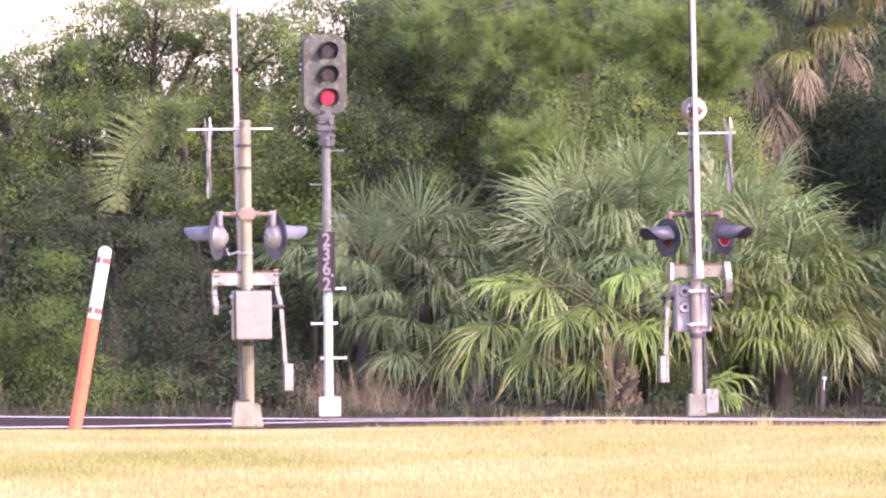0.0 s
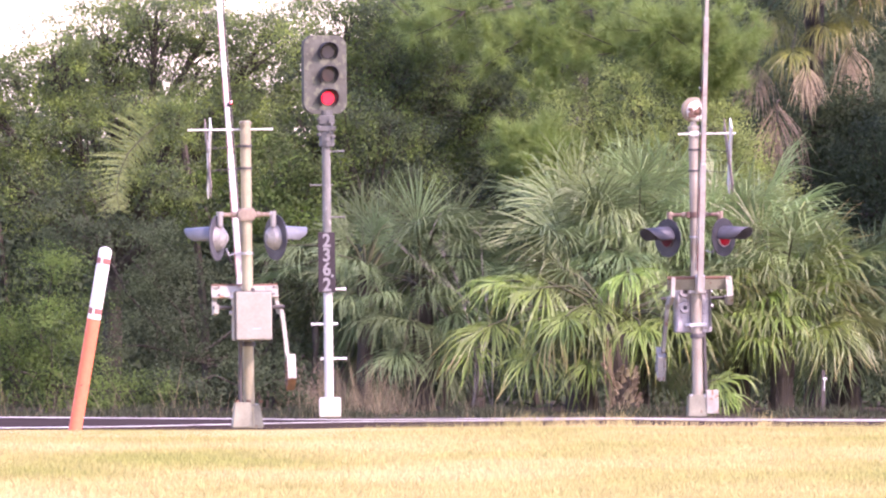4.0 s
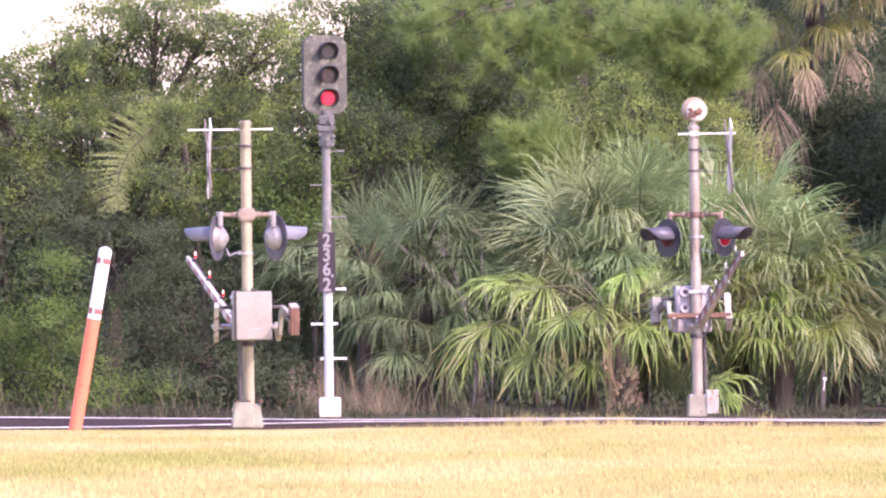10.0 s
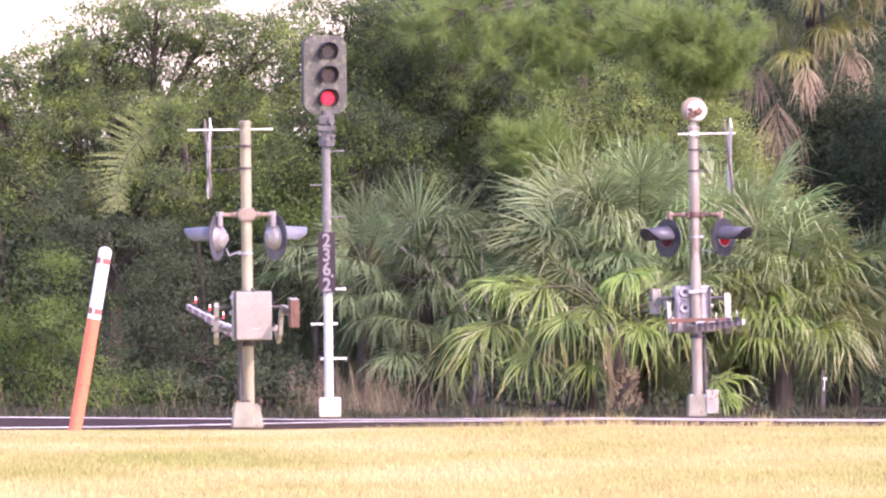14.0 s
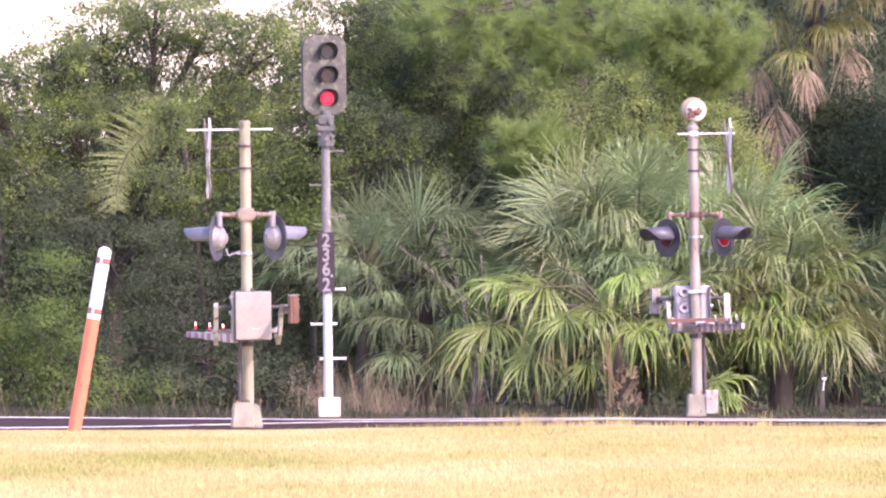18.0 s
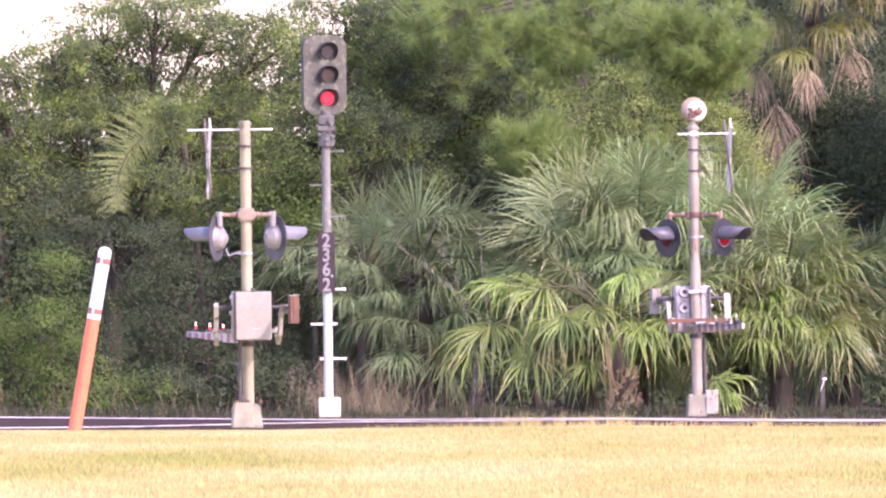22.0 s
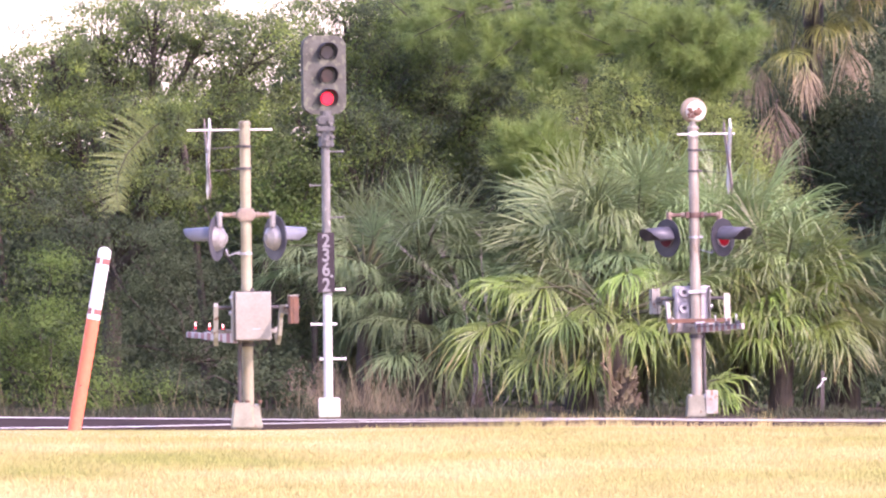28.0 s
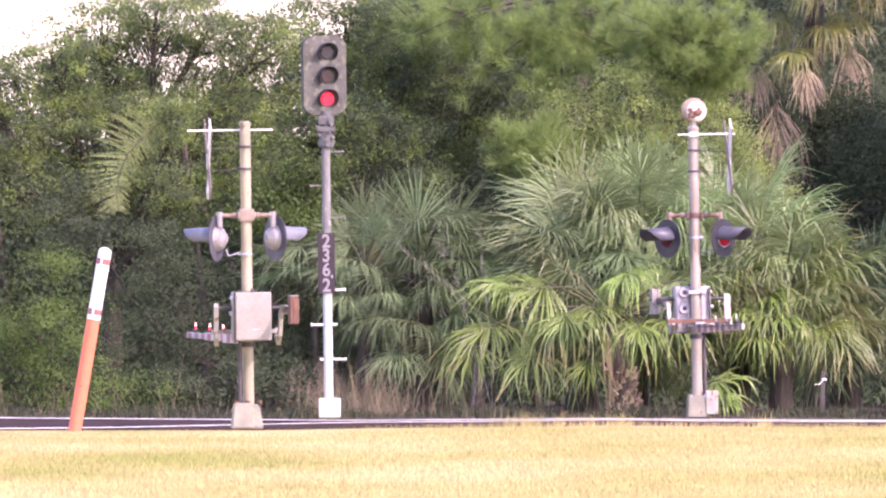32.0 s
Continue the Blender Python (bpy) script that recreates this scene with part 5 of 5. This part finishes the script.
palm((-1.11, 270.0, 0.0), (0.02, 0.0, 1.97), [
    (-0.18, -0.1, 2.44, -0.6, -0.2, 0.75, 0.62, 0.7, 1), (-0.26, -0.3, 2.24, -0.9, -0.3, 0.25, 0.6, 0.8, 0.8), (-0.33, -0.3, 2.04, -0.9, -0.3, 0.05, 0.6, 0.9, 0.6),
    (-0.04, 0, 2.68, 0, -0.2, 0.95, 0.6, 0.45, 1.5), (0.28, 0, 2.72, 0.4, -0.2, 0.9, 0.6, 0.45, 1.5), (-0.18, -0.4, 1.73, -0.5, -0.6, -0.1, 0.6, 0.95, 0.5),
    (0.12, -0.2, 2.44, 0.2, -0.4, 0.85, 0.6, 0.6, 1.2), (-0.04, -0.5, 2.12, -0.1, -0.8, 0.2, 0.6, 0.9, 0.5), (0.20, -0.5, 1.73, 0.2, -0.8, 0.1, 0.6, 1, 0.5)],
     "slim yellowish-green fan palm behind the signal pole", 42, M_palmgrey, n=76, trunk=0.11, fill=crown_leaves(42, 10, -15, 45, (-40, 170)), fill_material=M_palmgrey)
feather = thing("palm", pose(-3.6, 272.6, 0.0), "slim feather-leaved palm arching among oak leaves", "palm tree")
part("trunk", stalk(bmesh.new(), [(0.25, 0.5, -0.1), (0.2, 0.45, 1.4), (0.05, 0.35, 2.8), (-0.1, 0.2, 3.9)], 0.07, 0.045), M_bark, feather, "slim bare trunk")
feather_frond(feather, [(-0.1, 0.2, 3.9), (-0.28, -0.5, 4.22), (-0.44, -0.75, 4.14), (-0.65, -0.9, 3.96), (-0.87, -0.95, 3.72), (-1.0, -0.95, 3.42), (-1.03, -0.95, 3.15), (-1.0, -0.95, 2.92)], 0.58, M_palmyellow, 36, 62)
feather_frond(feather, [(-0.1, 0.2, 3.9), (-0.35, 0.0, 4.1), (-0.7, -0.1, 3.9), (-1.0, -0.15, 3.4), (-1.15, -0.2, 2.8)], 0.4, M_palmgrey, 37, 30)
palm((5.34, 275.5, 0.0), (0.0, 0.0, 6.37), [
    (-0.32, -0.8, 5.26, -0.05, -0.75, -0.2, 0.75, 1.1, 0.4), (0.08, -0.7, 5.61, 0.35, -0.65, -0.15, 0.78, 1.05, 0.4), (-0.68, -0.5, 5.79, 0.15, -0.7, -0.2, 0.68, 1.1, 0.4),
    (-0.02, -0.9, 6.15, -0.1, -0.7, -0.2, 0.6, 1.1, 0.4), (0.72, -0.5, 6.05, 0.2, -0.7, -0.2, 0.58, 1.1, 0.4), (0.44, -0.3, 5.81, 0.4, -0.6, -0.3, 0.65, 1.05, 0.4),
    (-0.45, -0.2, 5.65, -0.3, -0.6, -0.4, 0.55, 1.1, 0.5), (-0.56, -1.5, 4.47, 0.03, -0.2, -0.98, 1.38, 1.05, 2), (-0.14, -1.1, 5.02, 0.08, -0.3, -0.94, 0.62, 0.9, 1.5),
    (-0.82, -0.3, 5.06, 0, -0.3, -0.95, 0.7, 0.8, 1.5), (0.49, 0.1, 5.31, 0.2, -0.3, -0.9, 0.75, 0.8, 1.5)],
     # the second set of fill leaves is added overhead to shade the trunk
     "tall cabbage palm with a skirt of brown dead leaves", 37, M_palmold, n=84, trunk=0.14, dead=(7, 8, 9, 10), fill=crown_leaves(37, 5, 20, 70) + crown_leaves(38, 14, 5, 35, (250, 360)), limp=0.35)
palm((-1.8, 270.3, 0.0), (0.0, 0.0, 1.3), [(-0.2, -0.2, 0.82, -0.3, -0.3, -0.85, 0.6, 1.0, 1.0), (0.1, -0.25, 0.86, 0.12, -0.3, -0.9, 0.65, 1.0, 1.0), (-0.02, -0.2, 0.6, 0.0, -0.3, -0.9, 0.5, 1.0, 1.0), (-0.1, 0.3, 1.8, -0.3, 0.1, 0.8, 0.6, 0.4, 0.5), (0.3, 0.2, 1.6, 0.6, 0.1, 0.5, 0.6, 0.5, 0.5)],
     "small palm with brown dead leaves hanging round its trunk", 41, M_palmgrey, n=40, trunk=0.045, dead=(0, 1, 2))


def bare_shrub(foot, height, spread, count, label, seed):
    """A leafless shrub: forked stems and thin crooked twigs."""
    rng = np.random.default_rng(seed)
    t = thing("bare_shrub", pose(*foot), label, "shrub")
    twigs = bmesh.new()
    for k in range(count):
        wood = bmesh.new()
        p = np.array((rng.normal() * 0.12, rng.normal() * 0.1, 0.0))
        d = np.array((rng.normal() * spread, rng.normal() * 0.3, 1.0))
        for j in range(4):
            q = p + d / np.linalg.norm(d) * height * rng.uniform(0.22, 0.34)
            rod(p, q, 0.0085 - 0.0015 * j, 5, wood, 0.007 - 0.0015 * j)
            for i in range(2 + j):
                s = p + (q - p) * rng.uniform(0.2, 1.0)
                e = d + rng.normal(size=3) * np.array((0.9, 0.5, 0.35))
                rod(s, s + e / np.linalg.norm(e) * rng.uniform(0.15, 0.45), 0.0045, 4, twigs, 0.002)
            p, d = q, d + rng.normal(size=3) * np.array((0.35, 0.3, 0.15))
        part("stem", wood, M_twig, t)
    tagged(part("twig_spray", twigs, M_twig, t), "thin pale bare twigs", kind="stuff")
    return t


bare_shrub((0.5, 268.9, 0.0), 2.4, 0.4, 3, "leafless grey shrub with thin twigs beside the palms", 51)
bare_shrub((0.8, 269.1, 0.0), 2.6, 0.35, 3, "leafless grey shrub with thin twigs beside the palms", 52)

# grass and weeds
rng = np.random.default_rng(9)


def lawn(name, count, y0, y1, h, w, material, label):
    y = rng.uniform(y0 ** 2, y1 ** 2, count) ** 0.5
    x = rng.uniform(-1, 1, count) * (0.0245 * y + 0.4)
    tuft = rng.normal(size=(count, 2)) * 0.02
    z = np.array([ground_z(a, b) for a, b in zip(x, y)]) if y1 > 236 else np.zeros(count)
    g = blades(name, np.stack([x + tuft[:, 0], y + tuft[:, 1], z - 0.005], 1), h * (0.55 + 0.9 * rng.uniform(size=count) ** 2) * np.where(y > 222, np.clip(0.75 + 0.3 * x, 0.3, 1.0), 1.0), w, material, None, rng)
    return tagged(g, label, "grass", kind="stuff")


lawn("lawn_grass", 230000, 146, 236, 0.05, 0.016, M_grass, "dry straw-yellow lawn grass with greener patches")
lawn("verge_grass", 60000, 232, 252.3, 0.04, 0.010, M_grass, "short dry verge grass along the road")
lawn("tall_grass", 5200, 249.5, 252.9, 0.11, 0.007, M_grass, "thin tall grass stalks beside the road")
count = 420
tuft_x = rng.choice([0.9, 1.15, 1.55, 1.9, 2.25, 2.4, 4.2], count) + rng.normal(size=count) * 0.07
tufts = blades("grass_tuft", np.stack([tuft_x, 251.6 + rng.normal(size=count) * 0.25, np.full(count, -0.06)], 1), 0.2 * rng.uniform(0.5, 1.2, count), 0.008, M_grass, None, rng, 0.3)
tagged(tufts, "taller pale grass tufts at the near road edge", "grass", kind="stuff")
y = rng.uniform(261.2, 269, 2600)
x = rng.uniform(-7.5, 7.5, 2600)
dens = 0.035 + 0.22 * ((x > -1.6) & (x < -0.4)) + 0.15 * (np.sin(x * 3.1) > 0.4)
keep = rng.uniform(size=2600) < dens
x, y = x[keep], y[keep]
count = 9000
lx, ly = rng.uniform(-7.2, 7.2, count), 262.6 + rng.uniform(0, 1, count) ** 1.4 * 5.5
clear = (np.abs(lx - 3.55) > 0.55) | (ly > 264.3)
lx, ly = lx[clear], ly[clear]
count = len(lx)
low = blades("undergrowth", np.stack([lx, ly, np.full(count, 0.0)], 1), 0.07 + 0.09 * rng.uniform(size=count) + 0.05 * np.sin(lx * 2.7), 0.02, M_under, None, rng, 0.5)
tagged(low, "low dark green undergrowth along the far roadside", "undergrowth", kind="stuff")
weeds = blades("dry_weeds", np.stack([x, y, np.zeros(len(x))], 1), 0.42 * (0.4 + rng.uniform(size=len(x)) ** 2 * 1.3), 0.008, M_weed, None, rng, 0.3)
tagged(weeds, "dry brown roadside weeds below the trees", "weeds", kind="stuff")
count = 650
x = np.where(rng.uniform(size=count) < 0.85, rng.normal(size=count) * 0.4 - 1.0, rng.uniform(-7, 7, count))
brush = blades("dead_brush", np.stack([x, rng.uniform(264.8, 268.8, count), np.zeros(count)], 1), 0.6 * rng.uniform(0.25, 1.3, count), 0.012, M_weed, None, rng, 0.35)
tagged(brush, "dead brown brush at the foot of the palms", "brush", kind="stuff")

count = 160
stalks = blades("roadside_stalks", np.stack([rng.uniform(-7, 7, count), rng.uniform(261.3, 262.4, count), np.full(count, -0.02)], 1), 0.2 * rng.uniform(0.4, 1.4, count), 0.005, M_weed, None, rng, 0.3)
tagged(stalks, "thin dry tan stalks along the far road edge", "weeds", kind="stuff")

# survey stake with a strip of tape
stake = thing("survey_stake", pose(5.29, 265.2, 0.0), "small grey wooden stake with fluttering white tape", "stake")
part("stake_post", box(0.05, 0.03, 0.72, pose(-0.02, 0, 0.3), 0.004), M_stake, stake)
part("knot", box(0.06, 0.045, 0.025, pose(0, -0.01, 0.545), 0.006), M_tape, stake, "white tape knot")
tape = part("tape", box(0.012, 0.004, 0.1, pose(0, 0, -0.05)), M_tape, stake, "strip of white flagging tape")
tail = part("tape_end", box(0.01, 0.004, 0.07, pose(0, 0, -0.035)), M_tape, tape)


# ---- what moves ----
def motions():
    fall = ((0, 0), (1.9, 0), (2.3, 2), (2.7, 8), (3.0, 14), (3.5, 20), (5.5, 40), (7.0, 54), (8.0, 63.6), (9.0, 73.7), (9.5, 78.4), (10.0, 81.3), (11.0, 85.5))
    near = fall + ((11.6, 88.4), (12.0, 90.1), (12.4, 89.4), (13.0, 87.8), (13.6, 86.5), (14.5, 87.0), (16.5, 89.6), (17.0, 89.2), (18.0, 89.6), (32.0, 89.6))
    far = fall + ((11.5, 87.9), (12.0, 89.7), (12.5, 90.0), (13.0, 88.9), (13.6, 89.1), (17.0, 89.7), (32.0, 89.7))
    walk(near_arm, [(t, pose(0, -0.25, 1.57, -g, 0, 0.4)) for t, g in near])
    walk(far_arm, [(t, pose(0, -0.25, 1.63, -g, 0, -0.3)) for t, g in far])
    swing = ((0, 3, 2), (10, 4, 3), (17, 3, 4), (19, 6, 6), (20, 20, 10), (21, 14, 10), (23, 16, 8), (25, 18, 12), (27, 20, 14), (28, 30, 20), (28.5, 62, 38), (29, 18, 14), (30, 32, 18), (30.5, 50, 34), (31, 46, 46), (31.5, 52, 40), (32, 44, 48))
    walk(tape, [(t, pose(0.0, -0.03, 0.545, -70 if t == 20 else 0, p, 0)) for t, p, q in swing])
    walk(tail, [(t, pose(0, 0, -0.098, 0, q, 0)) for t, p, q in swing])
    for i, f in enumerate(main_fronds[:9] + side_fronds[:8] + pale_fronds[:5]):
        rest = f.matrix_basis.copy()
        rows = []
        for k in range(17):
            t = 2.0 * k
            lift = 1.1 * math.sin(t * 1.35 + i * 1.7) + 0.7 * math.sin(t * 2.3 + i)
            rows.append((t, rest @ pose(0, 0, 0, 0.8 * math.sin(t * 1.1 + i), lift, 0.5 * lift)))
        walk(f, rows)


motions()
